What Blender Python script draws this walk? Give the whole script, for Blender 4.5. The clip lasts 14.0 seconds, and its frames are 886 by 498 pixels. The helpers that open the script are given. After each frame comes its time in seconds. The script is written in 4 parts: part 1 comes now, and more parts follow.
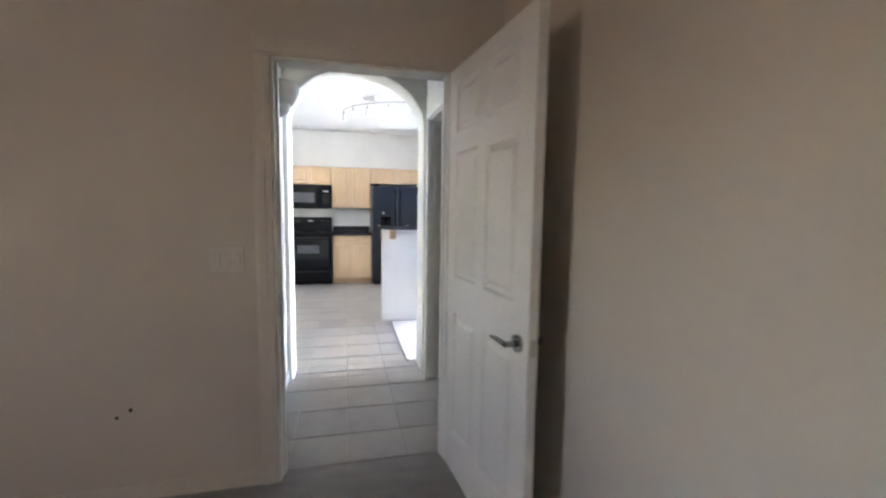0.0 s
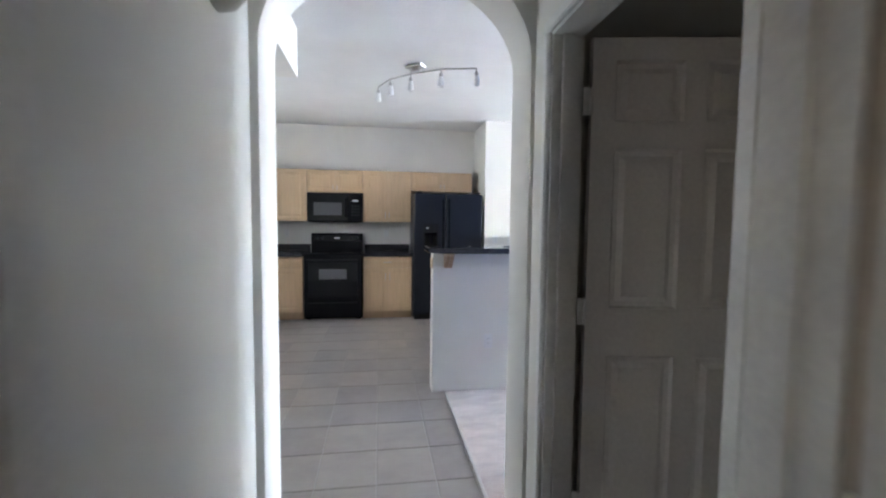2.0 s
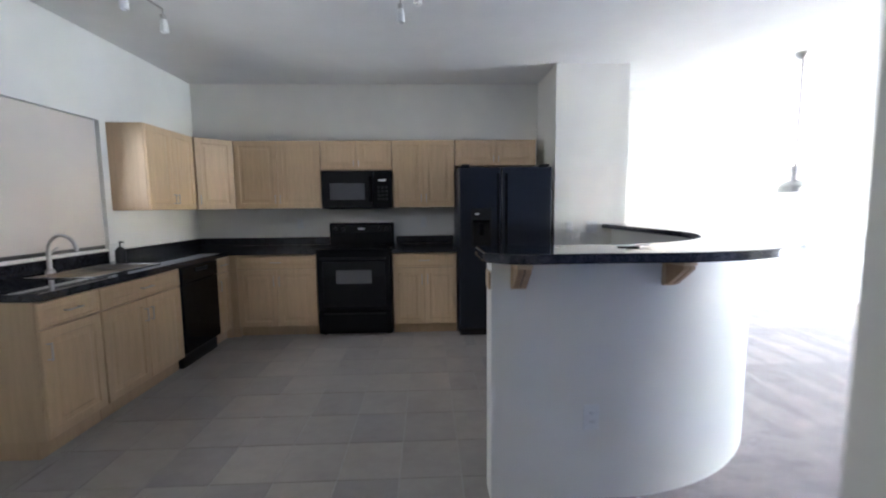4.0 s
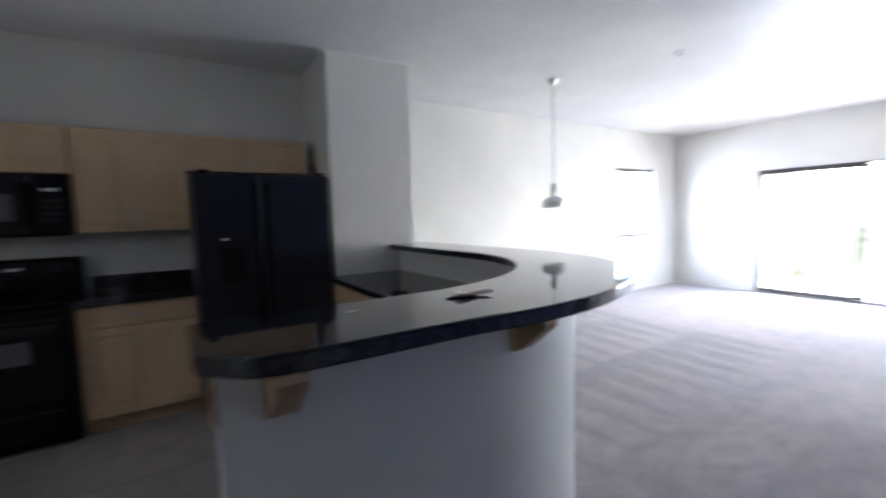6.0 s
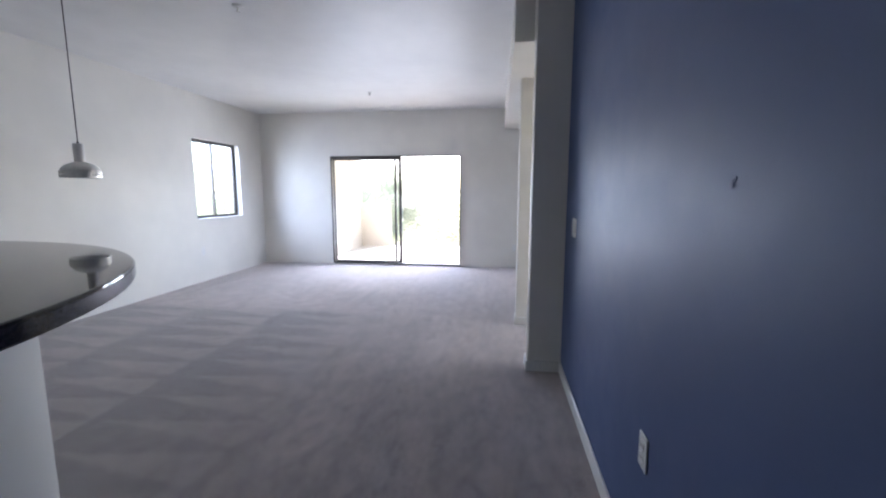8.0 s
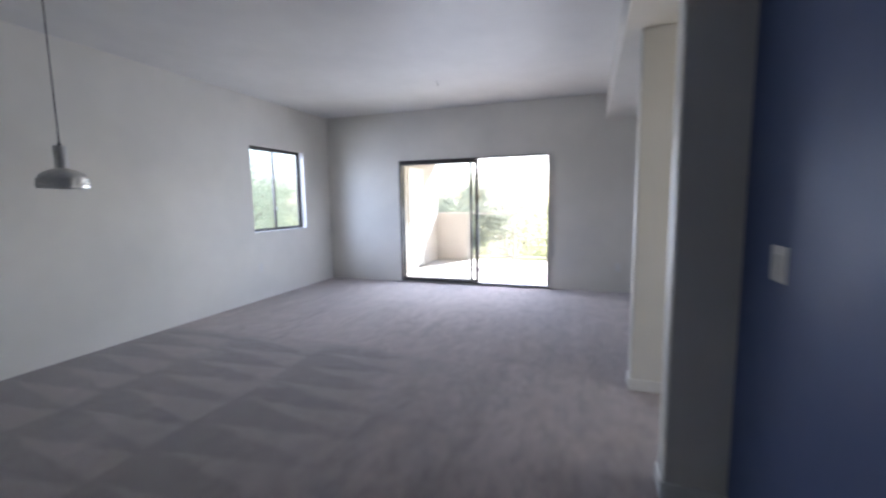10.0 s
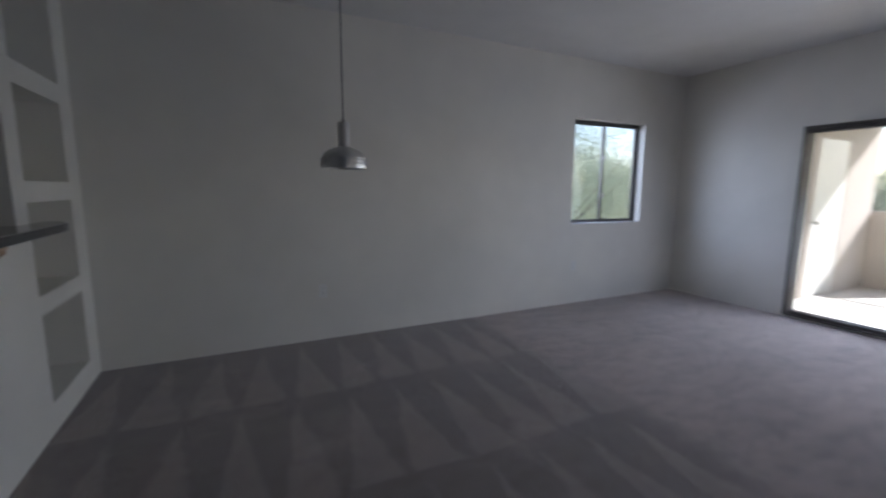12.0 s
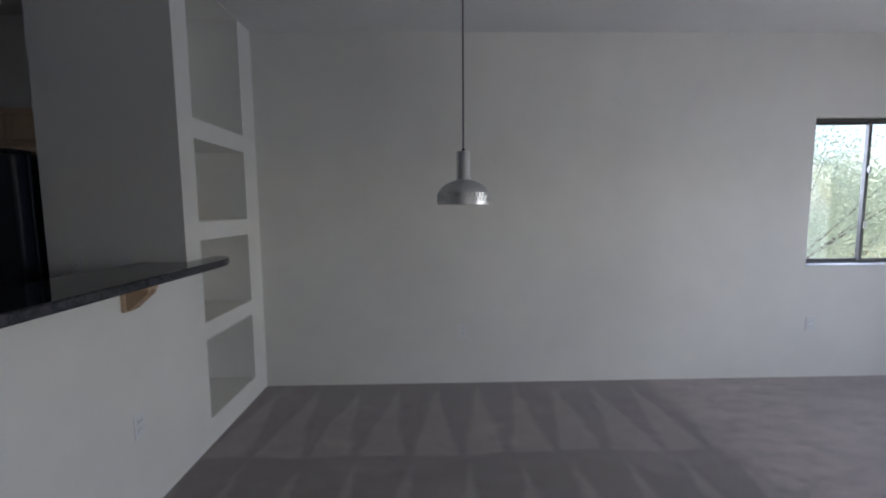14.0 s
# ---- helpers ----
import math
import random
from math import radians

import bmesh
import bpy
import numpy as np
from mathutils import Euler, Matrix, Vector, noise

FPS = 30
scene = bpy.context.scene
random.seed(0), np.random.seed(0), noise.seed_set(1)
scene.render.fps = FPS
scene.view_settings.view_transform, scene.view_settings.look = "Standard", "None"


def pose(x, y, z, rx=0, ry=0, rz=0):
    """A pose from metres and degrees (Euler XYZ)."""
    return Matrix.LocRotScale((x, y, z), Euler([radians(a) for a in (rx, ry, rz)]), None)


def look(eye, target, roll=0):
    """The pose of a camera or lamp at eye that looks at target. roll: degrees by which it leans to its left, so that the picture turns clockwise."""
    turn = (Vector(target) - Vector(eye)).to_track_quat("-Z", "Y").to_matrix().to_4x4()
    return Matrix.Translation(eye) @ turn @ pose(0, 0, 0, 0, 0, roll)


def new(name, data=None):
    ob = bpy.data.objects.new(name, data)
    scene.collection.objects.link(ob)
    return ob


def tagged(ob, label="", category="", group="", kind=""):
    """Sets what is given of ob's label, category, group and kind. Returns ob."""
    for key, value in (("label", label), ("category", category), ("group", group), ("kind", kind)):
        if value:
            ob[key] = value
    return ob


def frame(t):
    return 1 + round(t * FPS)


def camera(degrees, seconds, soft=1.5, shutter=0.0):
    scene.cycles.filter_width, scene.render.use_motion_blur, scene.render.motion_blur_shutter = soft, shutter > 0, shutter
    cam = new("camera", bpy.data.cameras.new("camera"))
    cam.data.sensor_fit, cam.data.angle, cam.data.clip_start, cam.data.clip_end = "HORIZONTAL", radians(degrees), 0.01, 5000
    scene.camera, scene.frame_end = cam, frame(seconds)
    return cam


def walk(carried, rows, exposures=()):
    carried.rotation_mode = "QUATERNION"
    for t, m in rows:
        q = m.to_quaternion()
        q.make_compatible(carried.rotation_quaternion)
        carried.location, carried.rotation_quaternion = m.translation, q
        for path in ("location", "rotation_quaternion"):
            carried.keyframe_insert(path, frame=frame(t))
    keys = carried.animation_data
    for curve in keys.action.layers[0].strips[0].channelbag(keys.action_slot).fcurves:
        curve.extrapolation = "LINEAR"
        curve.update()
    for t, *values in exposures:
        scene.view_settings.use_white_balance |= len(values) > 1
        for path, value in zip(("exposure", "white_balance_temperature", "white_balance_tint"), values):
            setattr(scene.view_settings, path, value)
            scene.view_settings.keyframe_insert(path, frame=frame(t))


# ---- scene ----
cam = camera(93.1, 14.0, soft=2.1, shutter=0.5)
PATH = [
    (0, (0.967, -8.223, 1.348), (1.427, -6.286, 1.158), 0.8),
    (0.5, (0.931, -7.768, 1.344), (1.275, -5.805, 1.182), -0.6),
    (0.7, (0.916, -7.572, 1.347), (1.337, -5.624, 1.181), 1.3),
    (1, (0.94, -7.37, 1.33), (1.263, -5.4, 1.202), -0.0),
    (1.5, (0.945, -6.886, 1.326), (1.201, -4.908, 1.181), -0.5),
    (2, (0.999, -6.51, 1.336), (1.298, -4.537, 1.211), 0.6),
    (2.5, (1.074, -6.167, 1.333), (1.272, -4.183, 1.173), 0.9),
    (3, (1.115, -5.781, 1.325), (1.229, -3.792, 1.151), 0.1),
    (3.2, (1.11, -5.62, 1.327), (1.209, -3.633, 1.118), -0.2),
    (5.3, (1.23, -4.37, 1.341), (1.296, -2.379, 1.163), -0.7),
    (5.5, (1.245, -4.285, 1.342), (1.579, -2.322, 1.154), -0.3),
    (6, (1.367, -4.195, 1.38), (2.427, -2.506, 1.227), -1.6),
    (6.5, (1.576, -4.1, 1.351), (3.185, -2.923, 1.186), -0.7),
    (7, (1.701, -4.119, 1.344), (3.566, -3.432, 1.123), 0.5),
    (7.5, (1.758, -4.151, 1.357), (3.733, -3.947, 1.121), 0.8),
    (7.7, (1.818, -4.145, 1.341), (3.79, -3.924, 1.092), 0.5),
    (9.8, (2.893, -4.1, 1.356), (4.801, -3.559, 1.098), -1.2),
    (10, (3.054, -4.045, 1.334), (4.93, -3.392, 1.105), -0.9),
    (10.5, (3.376, -3.937, 1.331), (5.088, -2.943, 1.044), -0.4),
    (11, (3.677, -3.788, 1.363), (5.097, -2.396, 1.142), -1.2),
    (11.5, (3.971, -3.616, 1.354), (5.194, -2.054, 1.096), -0.2),
    (12, (4.169, -3.455, 1.338), (5.034, -1.675, 1.051), 0.4),
    (12.5, (4.312, -3.263, 1.393), (4.786, -1.331, 1.183), -0.3),
    (13, (4.451, -3.149, 1.417), (4.665, -1.17, 1.216), 0.6),
    (13.5, (4.546, -3.097, 1.43), (4.633, -1.109, 1.232), 0.9),
    (14, (4.567, -3.086, 1.427), (4.61, -1.096, 1.233), -0.5),
]
walk(cam, [(t, look(eye, target, roll)) for t, eye, target, roll in PATH],
     exposures=[(0, 7.40, 6250, 14), (1, 6.90, 6200, 14), (2, 6.32, 6150, 15), (3, 5.74, 6100, 15), (5.3, 5.12, 6050, 16), (6, 4.25, 6000, 17), (6.5, 3.28, 5950, 19), (7.5, 3.05, 5930, 19), (10, 2.45, 5980, 19), (10.7, 1.82, 5980, 19), (11.5, 1.33, 6030, 19), (12.5, 1.46, 6030, 19), (13, 1.68, 6080, 19), (14, 2.08, 6080, 19)])

# ---- world, sun and large lights ----
world = bpy.data.worlds.new("sky")
scene.world = world
world.use_nodes = True
wn = world.node_tree.nodes
sky = wn.new("ShaderNodeTexSky")
sky.sky_type, sky.sun_disc = "NISHITA", False
sky.sun_elevation, sky.sun_rotation = radians(36.7), radians(111.3)
sky.air_density, sky.dust_density = 1.0, 1.2
world.node_tree.links.new(sky.outputs[0], wn["Background"].inputs[0])
wn["Background"].inputs[1].default_value = 0.12
sun = new("sun", bpy.data.lights.new("sun", "SUN"))
sun.data.energy, sun.data.angle, sun.data.color = 4.5, radians(0.6), (1.0, 0.95, 0.88)
SUN_AZ, SUN_EL = radians(111.3), radians(36.7)
sun_way = Vector((math.sin(SUN_AZ) * math.cos(SUN_EL), math.cos(SUN_AZ) * math.cos(SUN_EL), math.sin(SUN_EL)))
sun.matrix_world = look((14, -6, 12), Vector((14, -6, 12)) - sun_way)


def window_light(name, eye, target, width, height, watts, colour, spread=180):
    """Rectangular area lamp placed at or near an opening."""
    ob = new(name, bpy.data.lights.new(name, "AREA"))
    ob.data.shape, ob.data.size, ob.data.size_y = "RECTANGLE", width, height
    ob.data.energy, ob.data.color, ob.data.spread = watts, colour, radians(spread)
    ob.matrix_world = look(eye, target)
    return ob


window_light("patio_daylight", (9.60, -2.31, 1.0), (8.0, -2.31, 0.0), 2.2, 1.75, 11.5, (0.67, 0.805, 1.0))
window_light("side_window_daylight", (7.3, 1.3, 2.0), (8.9, -0.6, 1.1), 1.7, 1.5, 21.0, (0.71, 0.82, 1.0))
# assumed source, out of view, added to brighten the entry wall end
window_light("assumed_entry_light", (5.63, -6.45, 1.15), (5.63, -4, 1.0), 0.8, 1.7, 1.5, (1.0, 0.95, 0.88))
# added fill for the kitchen, on the room side of the closed blind
window_light("kitchen_fill", (-1.54, -2.02, 1.54), (0, -2.05, 1.35), 1.0, 0.95, 0.44, (0.92, 0.97, 1.0), 125)
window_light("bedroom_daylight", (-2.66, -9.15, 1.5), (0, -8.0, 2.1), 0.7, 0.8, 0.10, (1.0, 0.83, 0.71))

# ---- materials ----


class Mat:
    """Small builder for a procedural material."""

    def __init__(self, name, colour, rough=0.5, metal=0.0, spec=0.5):
        self.m = bpy.data.materials.new(name)
        self.m.use_nodes = True
        self.t = self.m.node_tree
        self.b = self.t.nodes["Principled BSDF"]
        self.b.inputs["Base Color"].default_value = (*colour, 1)
        self.b.inputs["Roughness"].default_value = rough
        self.b.inputs["Metallic"].default_value = metal
        self.b.inputs["Specular IOR Level"].default_value = spec
        self.colour = colour
        self.co = self.t.nodes.new("ShaderNodeTexCoord").outputs["Object"]

    def node(self, kind, **inputs):
        n = self.t.nodes.new(kind)
        for key, value in inputs.items():
            n.inputs[key].default_value = value
        return n

    def link(self, a, b):
        self.t.links.new(a, b)

    def mapped(self, scale):
        n = self.node("ShaderNodeMapping", Scale=scale)
        self.link(self.co, n.inputs["Vector"])
        return n.outputs[0]

    def noise(self, scale, detail=4.0, stretch=(1, 1, 1), rough=0.55):
        n = self.node("ShaderNodeTexNoise", Scale=scale, Detail=detail, Roughness=rough)
        self.link(self.mapped(stretch), n.inputs["Vector"])
        return n.outputs["Fac"]

    def ramp(self, value, stops):
        n = self.t.nodes.new("ShaderNodeValToRGB")
        while len(n.color_ramp.elements) < len(stops):
            n.color_ramp.elements.new(0.5)
        for e, (at, c) in zip(n.color_ramp.elements, stops):
            e.position, e.color = at, (*c, 1)
        self.link(value, n.inputs[0])
        return n.outputs[0]

    def mix(self, fac, a, b, kind="MIX"):
        n = self.t.nodes.new("ShaderNodeMix")
        n.data_type, n.blend_type = "RGBA", kind
        for socket, v in ((n.inputs[0], fac), (n.inputs[6], a), (n.inputs[7], b)):
            if isinstance(v, (int, float)):
                socket.default_value = v
            elif isinstance(v, tuple):
                socket.default_value = (*v, 1)
            else:
                self.link(v, socket)
        return n.outputs[2]

    def base(self, out):
        self.link(out, self.b.inputs["Base Color"])
        return self

    def rough(self, value, low, high):
        n = self.node("ShaderNodeMapRange")
        n.inputs["To Min"].default_value, n.inputs["To Max"].default_value = low, high
        self.link(value, n.inputs["Value"])
        self.link(n.outputs[0], self.b.inputs["Roughness"])
        return self

    def bump(self, value, strength, distance):
        n = self.node("ShaderNodeBump", Strength=strength, Distance=distance)
        self.link(value, n.inputs["Height"])
        self.link(n.outputs[0], self.b.inputs["Normal"])
        return self

    def random(self):
        return self.t.nodes.new("ShaderNodeObjectInfo").outputs["Random"]


def tint(c, k):
    return tuple(min(1.0, v * k) for v in c)


def painted(name, colour, rough=0.55, relief=0.2, spec=0.4):
    """Rolled wall paint with an orange-peel texture and faint scuffs."""
    m = Mat(name, colour, rough, 0, spec)
    big = m.noise(1.3, 3)
    m.base(m.ramp(big, [(0.3, tint(colour, 0.93)), (0.7, tint(colour, 1.04))]))
    m.rough(m.noise(7, 3), rough - 0.06, rough + 0.1)
    m.bump(m.noise(150, 3), relief, 0.0015)
    return m.m


def trowelled(name, colour, rough=0.6):
    """Ceiling with a knock-down texture."""
    m = Mat(name, colour, rough, 0, 0.3)
    m.base(m.ramp(m.noise(2.0, 3), [(0.3, tint(colour, 0.95)), (0.7, tint(colour, 1.03))]))
    n = m.noise(45, 4)
    m.bump(m.ramp(n, [(0.45, (0, 0, 0)), (0.58, (1, 1, 1))]), 0.25, 0.002)
    return m.m


def carpet(name, colour, fans=True):
    """Cut pile with the fans that a vacuum cleaner leaves beside the long wall, tinted darker where less daylight
    reaches.
    """
    m = Mat(name, colour, 0.95, 0, 0.1)
    m.b.inputs["Sheen Weight"].default_value = 0.6
    m.b.inputs["Sheen Roughness"].default_value = 0.5

    def calc(op, a, b=0.0, c=0.0):
        n = m.t.nodes.new("ShaderNodeMath")
        n.operation = op
        for s, v in zip(n.inputs, (a, b, c)):
            if isinstance(v, (int, float)):
                s.default_value = v
            else:
                m.link(v, s)
        return n.outputs[0]

    def soft_step(v, lo, hi):
        n = m.node("ShaderNodeMapRange")
        n.interpolation_type = "SMOOTHSTEP"
        n.inputs["From Min"].default_value, n.inputs["From Max"].default_value = lo, hi
        m.link(v, n.inputs["Value"])
        return n.outputs[0]

    split = m.t.nodes.new("ShaderNodeSeparateXYZ")
    m.link(m.co, split.inputs[0])
    x, y = split.outputs[0], split.outputs[1]
    wobble = calc("SUBTRACT", m.noise(1.6, 3), 0.5)
    fine_wobble = calc("SUBTRACT", m.noise(9, 3), 0.5)
    # rows of wedges: v runs from the wall to a row's far edge, u along the row
    across = calc("MULTIPLY_ADD", wobble, 0.10, calc("MULTIPLY_ADD", y, -1.0, 0.225))
    v = calc("FRACT", across)
    row = calc("FLOOR", across)
    lean = calc("MULTIPLY_ADD", calc("MULTIPLY_ADD", x, 0.03, -0.10), v, x)
    along = calc("MULTIPLY_ADD", lean, 3.25, calc("MULTIPLY_ADD", row, 0.5, 0.61))
    u = calc("FRACT", calc("ADD", calc("MULTIPLY_ADD", wobble, 0.45, along), calc("MULTIPLY", fine_wobble, 0.20)))
    middle = calc("ABSOLUTE", calc("SUBTRACT", u, 0.5))
    wedge = calc("SUBTRACT", calc("MULTIPLY_ADD", v, 0.48, -0.05), middle)
    light = soft_step(wedge, -0.07, 0.07)
    near = calc("SUBTRACT", 1.0, soft_step(calc("MULTIPLY_ADD", wobble, 0.25, x), 6.18, 6.42))
    low = soft_step(calc("MULTIPLY_ADD", wobble, 1.2, y), -3.6, -2.0)
    strength = calc("MULTIPLY", calc("MULTIPLY", near, low), soft_step(m.noise(1.9, 3), 0.05, 0.5) if fans else 0.0)
    patch = m.noise(6.5, 5, (0.8, 1.5, 1), 0.65)
    streak = m.noise(1.5, 4, (0.55, 1.9, 1), 0.6)
    blot = m.ramp(streak, [(0.34, tint(colour, 0.84)), (0.5, colour), (0.66, tint(colour, 1.13))])
    blot = m.mix(1.0, blot, m.ramp(patch, [(0.36, (0.78, 0.78, 0.79)), (0.5, (1, 1, 1)), (0.66, (1.17, 1.17, 1.17))]), "MULTIPLY")
    # low fan tints also put the weaker daylight far from the patio into colour
    dimmed_fan = m.mix(light, tint(colour, 0.39), tint(colour, 0.75))
    c = m.mix(strength, blot, m.mix(0.28, dimmed_fan, blot))
    fine = m.noise(380, 2)
    c = m.mix(0.4, c, m.mix(1.0, c, m.ramp(fine, [(0.3, (0.45, 0.45, 0.45)), (0.7, (1.5, 1.5, 1.5))]), "MULTIPLY"))
    m.base(c)
    m.bump(fine, 0.6, 0.006)
    return m.m


def maple(name, colour):
    m = Mat(name, colour, 0.42, 0, 0.45)
    grain = m.noise(3.0, 5, (9, 9, 0.9), 0.6)
    fine = m.noise(14.0, 4, (14, 14, 0.7), 0.6)
    c = m.ramp(grain, [(0.3, tint(colour, 0.86)), (0.55, colour), (0.75, tint(colour, 1.08))])
    c = m.mix(0.35, c, m.ramp(fine, [(0.3, tint(colour, 0.8)), (0.7, tint(colour, 1.1))]))
    hue = m.ramp(m.random(), [(0.0, (0.93, 0.92, 0.9)), (1.0, (1.05, 1.05, 1.05))])
    m.base(m.mix(1.0, c, hue, "MULTIPLY"))
    m.bump(fine, 0.08, 0.001)
    return m.m


def ceramic(name, colour):
    """Stone-look floor tile, each a little different."""
    m = Mat(name, colour, 0.38, 0, 0.5)
    shift = m.t.nodes.new("ShaderNodeVectorMath")
    shift.operation = "MULTIPLY_ADD"
    m.link(m.random(), shift.inputs[0])
    shift.inputs[1].default_value = (37.0, 53.0, 11.0)
    m.link(m.co, shift.inputs[2])
    m.co = shift.outputs[0]
    cloud = m.noise(2.6, 6, (1, 1, 1), 0.6)
    vein = m.noise(11, 5, (1, 1.5, 1), 0.6)
    c = m.ramp(cloud, [(0.3, tint(colour, 0.84)), (0.5, colour), (0.72, tint(colour, 1.12))])
    c = m.mix(0.25, c, m.ramp(vein, [(0.35, tint(colour, 0.82)), (0.65, tint(colour, 1.12))]))
    shade = m.ramp(m.random(), [(0.0, (0.89, 0.89, 0.91)), (0.5, (1.0, 0.99, 0.97)), (1.0, (1.08, 1.06, 1.03))])
    m.base(m.mix(1.0, c, shade, "MULTIPLY"))
    m.rough(cloud, 0.29, 0.37)
    m.bump(cloud, 0.12, 0.002)
    return m.m


def speckled(name, dark, light, rough=0.02):
    """Dark polished laminate with a fine mottle."""
    m = Mat(name, dark, rough, 0, 0.55)
    a = m.noise(34, 5, (1, 1, 1), 0.7)
    b = m.noise(140, 3)
    c = m.ramp(a, [(0.42, dark), (0.62, light)])
    c = m.mix(0.35, c, m.ramp(b, [(0.4, tint(dark, 0.6)), (0.7, tint(light, 1.5))]))
    m.base(c)
    m.rough(a, rough, rough + 0.03)
    return m.m


def plain(name, colour, rough=0.5, metal=0.0, spec=0.5, grain=60, amount=0.05):
    m = Mat(name, colour, rough, metal, spec)
    n = m.noise(grain, 3)
    m.base(m.ramp(n, [(0.3, tint(colour, 1 - amount)), (0.7, tint(colour, 1 + amount))]))
    m.rough(n, max(0.02, rough - 0.05), rough + 0.06)
    return m.m


def clear_glass(name, colour=(0.97, 0.985, 0.98), haze=0.0):
    """Pane that lets light straight through, with more gloss at a slant."""
    m = bpy.data.materials.new(name)
    m.use_nodes = True
    t = m.node_tree
    t.nodes.remove(t.nodes["Principled BSDF"])
    mixer, clear, gloss = t.nodes.new("ShaderNodeMixShader"), t.nodes.new("ShaderNodeBsdfTransparent"), t.nodes.new("ShaderNodeBsdfGlossy")
    slant, power, scale = t.nodes.new("ShaderNodeLayerWeight"), t.nodes.new("ShaderNodeMath"), t.nodes.new("ShaderNodeMath")
    power.operation, scale.operation = "POWER", "MULTIPLY_ADD"
    power.inputs[1].default_value = 4.0
    scale.inputs[1].default_value, scale.inputs[2].default_value = 0.45, 0.03
    clear.inputs[0].default_value = (*colour, 1)
    gloss.inputs["Roughness"].default_value = 0.02
    t.links.new(slant.outputs["Facing"], power.inputs[0])
    t.links.new(power.outputs[0], scale.inputs[0])
    t.links.new(scale.outputs[0], mixer.inputs[0])
    t.links.new(clear.outputs[0], mixer.inputs[1])
    t.links.new(gloss.outputs[0], mixer.inputs[2])
    t.links.new(mixer.outputs[0], t.nodes["Material Output"].inputs[0])
    # pale veil mixed into the pane to wash out the view behind
    if haze:
        veil, both = t.nodes.new("ShaderNodeBsdfTranslucent"), t.nodes.new("ShaderNodeMixShader")
        veil.inputs[0].default_value = (0.8, 0.8, 0.8, 1)
        both.inputs[0].default_value = haze
        t.links.new(mixer.outputs[0], both.inputs[1])
        t.links.new(veil.outputs[0], both.inputs[2])
        t.links.new(both.outputs[0], t.nodes["Material Output"].inputs[0])
    return m


def foliage(name, colour):
    """Thin leaves that let some light through."""
    m = Mat(name, colour, 0.6, 0, 0.3)
    hue = m.t.nodes.new("ShaderNodeNewGeometry").outputs["Random Per Island"]
    c = m.ramp(hue, [(0.0, tint(colour, 0.78)), (0.5, colour), (1.0, (colour[0] * 1.2, colour[1] * 1.15, colour[2] * 1.1))])
    m.base(c)
    thin, both = m.t.nodes.new("ShaderNodeBsdfTranslucent"), m.t.nodes.new("ShaderNodeMixShader")
    m.link(c, thin.inputs[0])
    both.inputs[0].default_value = 0.85
    m.link(m.b.outputs[0], both.inputs[1])
    m.link(thin.outputs[0], both.inputs[2])
    m.link(both.outputs[0], m.t.nodes["Material Output"].inputs[0])
    return m.m


WHITE = painted("white_wall_paint", (0.775, 0.755, 0.698), 0.5, 0.2, 0.42)
BEDROOM = painted("bedroom_wall_paint", (0.59, 0.52, 0.45))
BLUE = painted("blue_wall_paint", (0.086, 0.122, 0.25), 0.49, 0.25, 0.32)
CEILING = trowelled("ceiling_texture", (0.77, 0.768, 0.75), 0.46)
TRIM = plain("white_gloss_trim", (0.76, 0.75, 0.72), 0.35)
BEDTRIM = plain("beige_gloss_trim", (0.60, 0.535, 0.465), 0.4)
DOOR = plain("white_door_paint", (0.74, 0.71, 0.67), 0.36)
CARPET = carpet("grey_mauve_carpet", (0.37, 0.302, 0.279))
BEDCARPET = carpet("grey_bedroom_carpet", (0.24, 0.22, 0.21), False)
TILE = ceramic("grey_stone_tile", (0.335, 0.308, 0.285))
EDGE = plain("grey_edge_strip", (0.36, 0.335, 0.315), 0.6)
GROUT = plain("grey_grout", (0.40, 0.38, 0.355), 0.9, 0, 0.2, 150, 0.15)
MAPLE = maple("pale_maple", (0.60, 0.43, 0.265))
MAPLE_IN = maple("maple_carcass", (0.52, 0.37, 0.23))
COUNTER = speckled("black_speckled_laminate", (0.012, 0.012, 0.015), (0.036, 0.035, 0.042))
BANDING = speckled("speckled_laminate_edge", (0.020, 0.020, 0.026), (0.060, 0.058, 0.070), 0.10)
BLACK = plain("black_appliance_enamel", (0.005, 0.005, 0.006), 0.09, 0, 0.14, 90, 0.2)
BLACKGLASS = plain("black_oven_glass", (0.004, 0.004, 0.005), 0.05, 0, 0.3, 40, 0.1)
GREYGLASS = plain("grey_oven_window", (0.10, 0.10, 0.108), 0.12, 0, 0.5, 200, 0.1)
BLACKPLASTIC = plain("matt_black_plastic", (0.012, 0.012, 0.012), 0.45, 0, 0.25)
FRIDGE = plain("textured_black_enamel", (0.010, 0.012, 0.019), 0.28, 0, 0.32, 260, 0.25)
CHROME = plain("brushed_nickel", (0.50, 0.49, 0.47), 0.32, 1.0)
NICKEL = plain("dark_nickel", (0.30, 0.29, 0.28), 0.24, 1.0)
BRONZE = plain("dark_bronze_aluminium", (0.10, 0.092, 0.085), 0.4, 0.5)
ALU = plain("spun_aluminium", (0.66, 0.66, 0.65), 0.38, 1.0, 0.5, 30, 0.08)
IVORY = plain("ivory_plastic", (0.60, 0.54, 0.47), 0.4)
FADED = plain("grey_slot", (0.42, 0.42, 0.40), 0.6)
PLASTIC = plain("white_plastic", (0.74, 0.74, 0.72), 0.4)
SLOT = plain("dark_slot", (0.03, 0.03, 0.03), 0.6)
GLASS = clear_glass("window_glass")
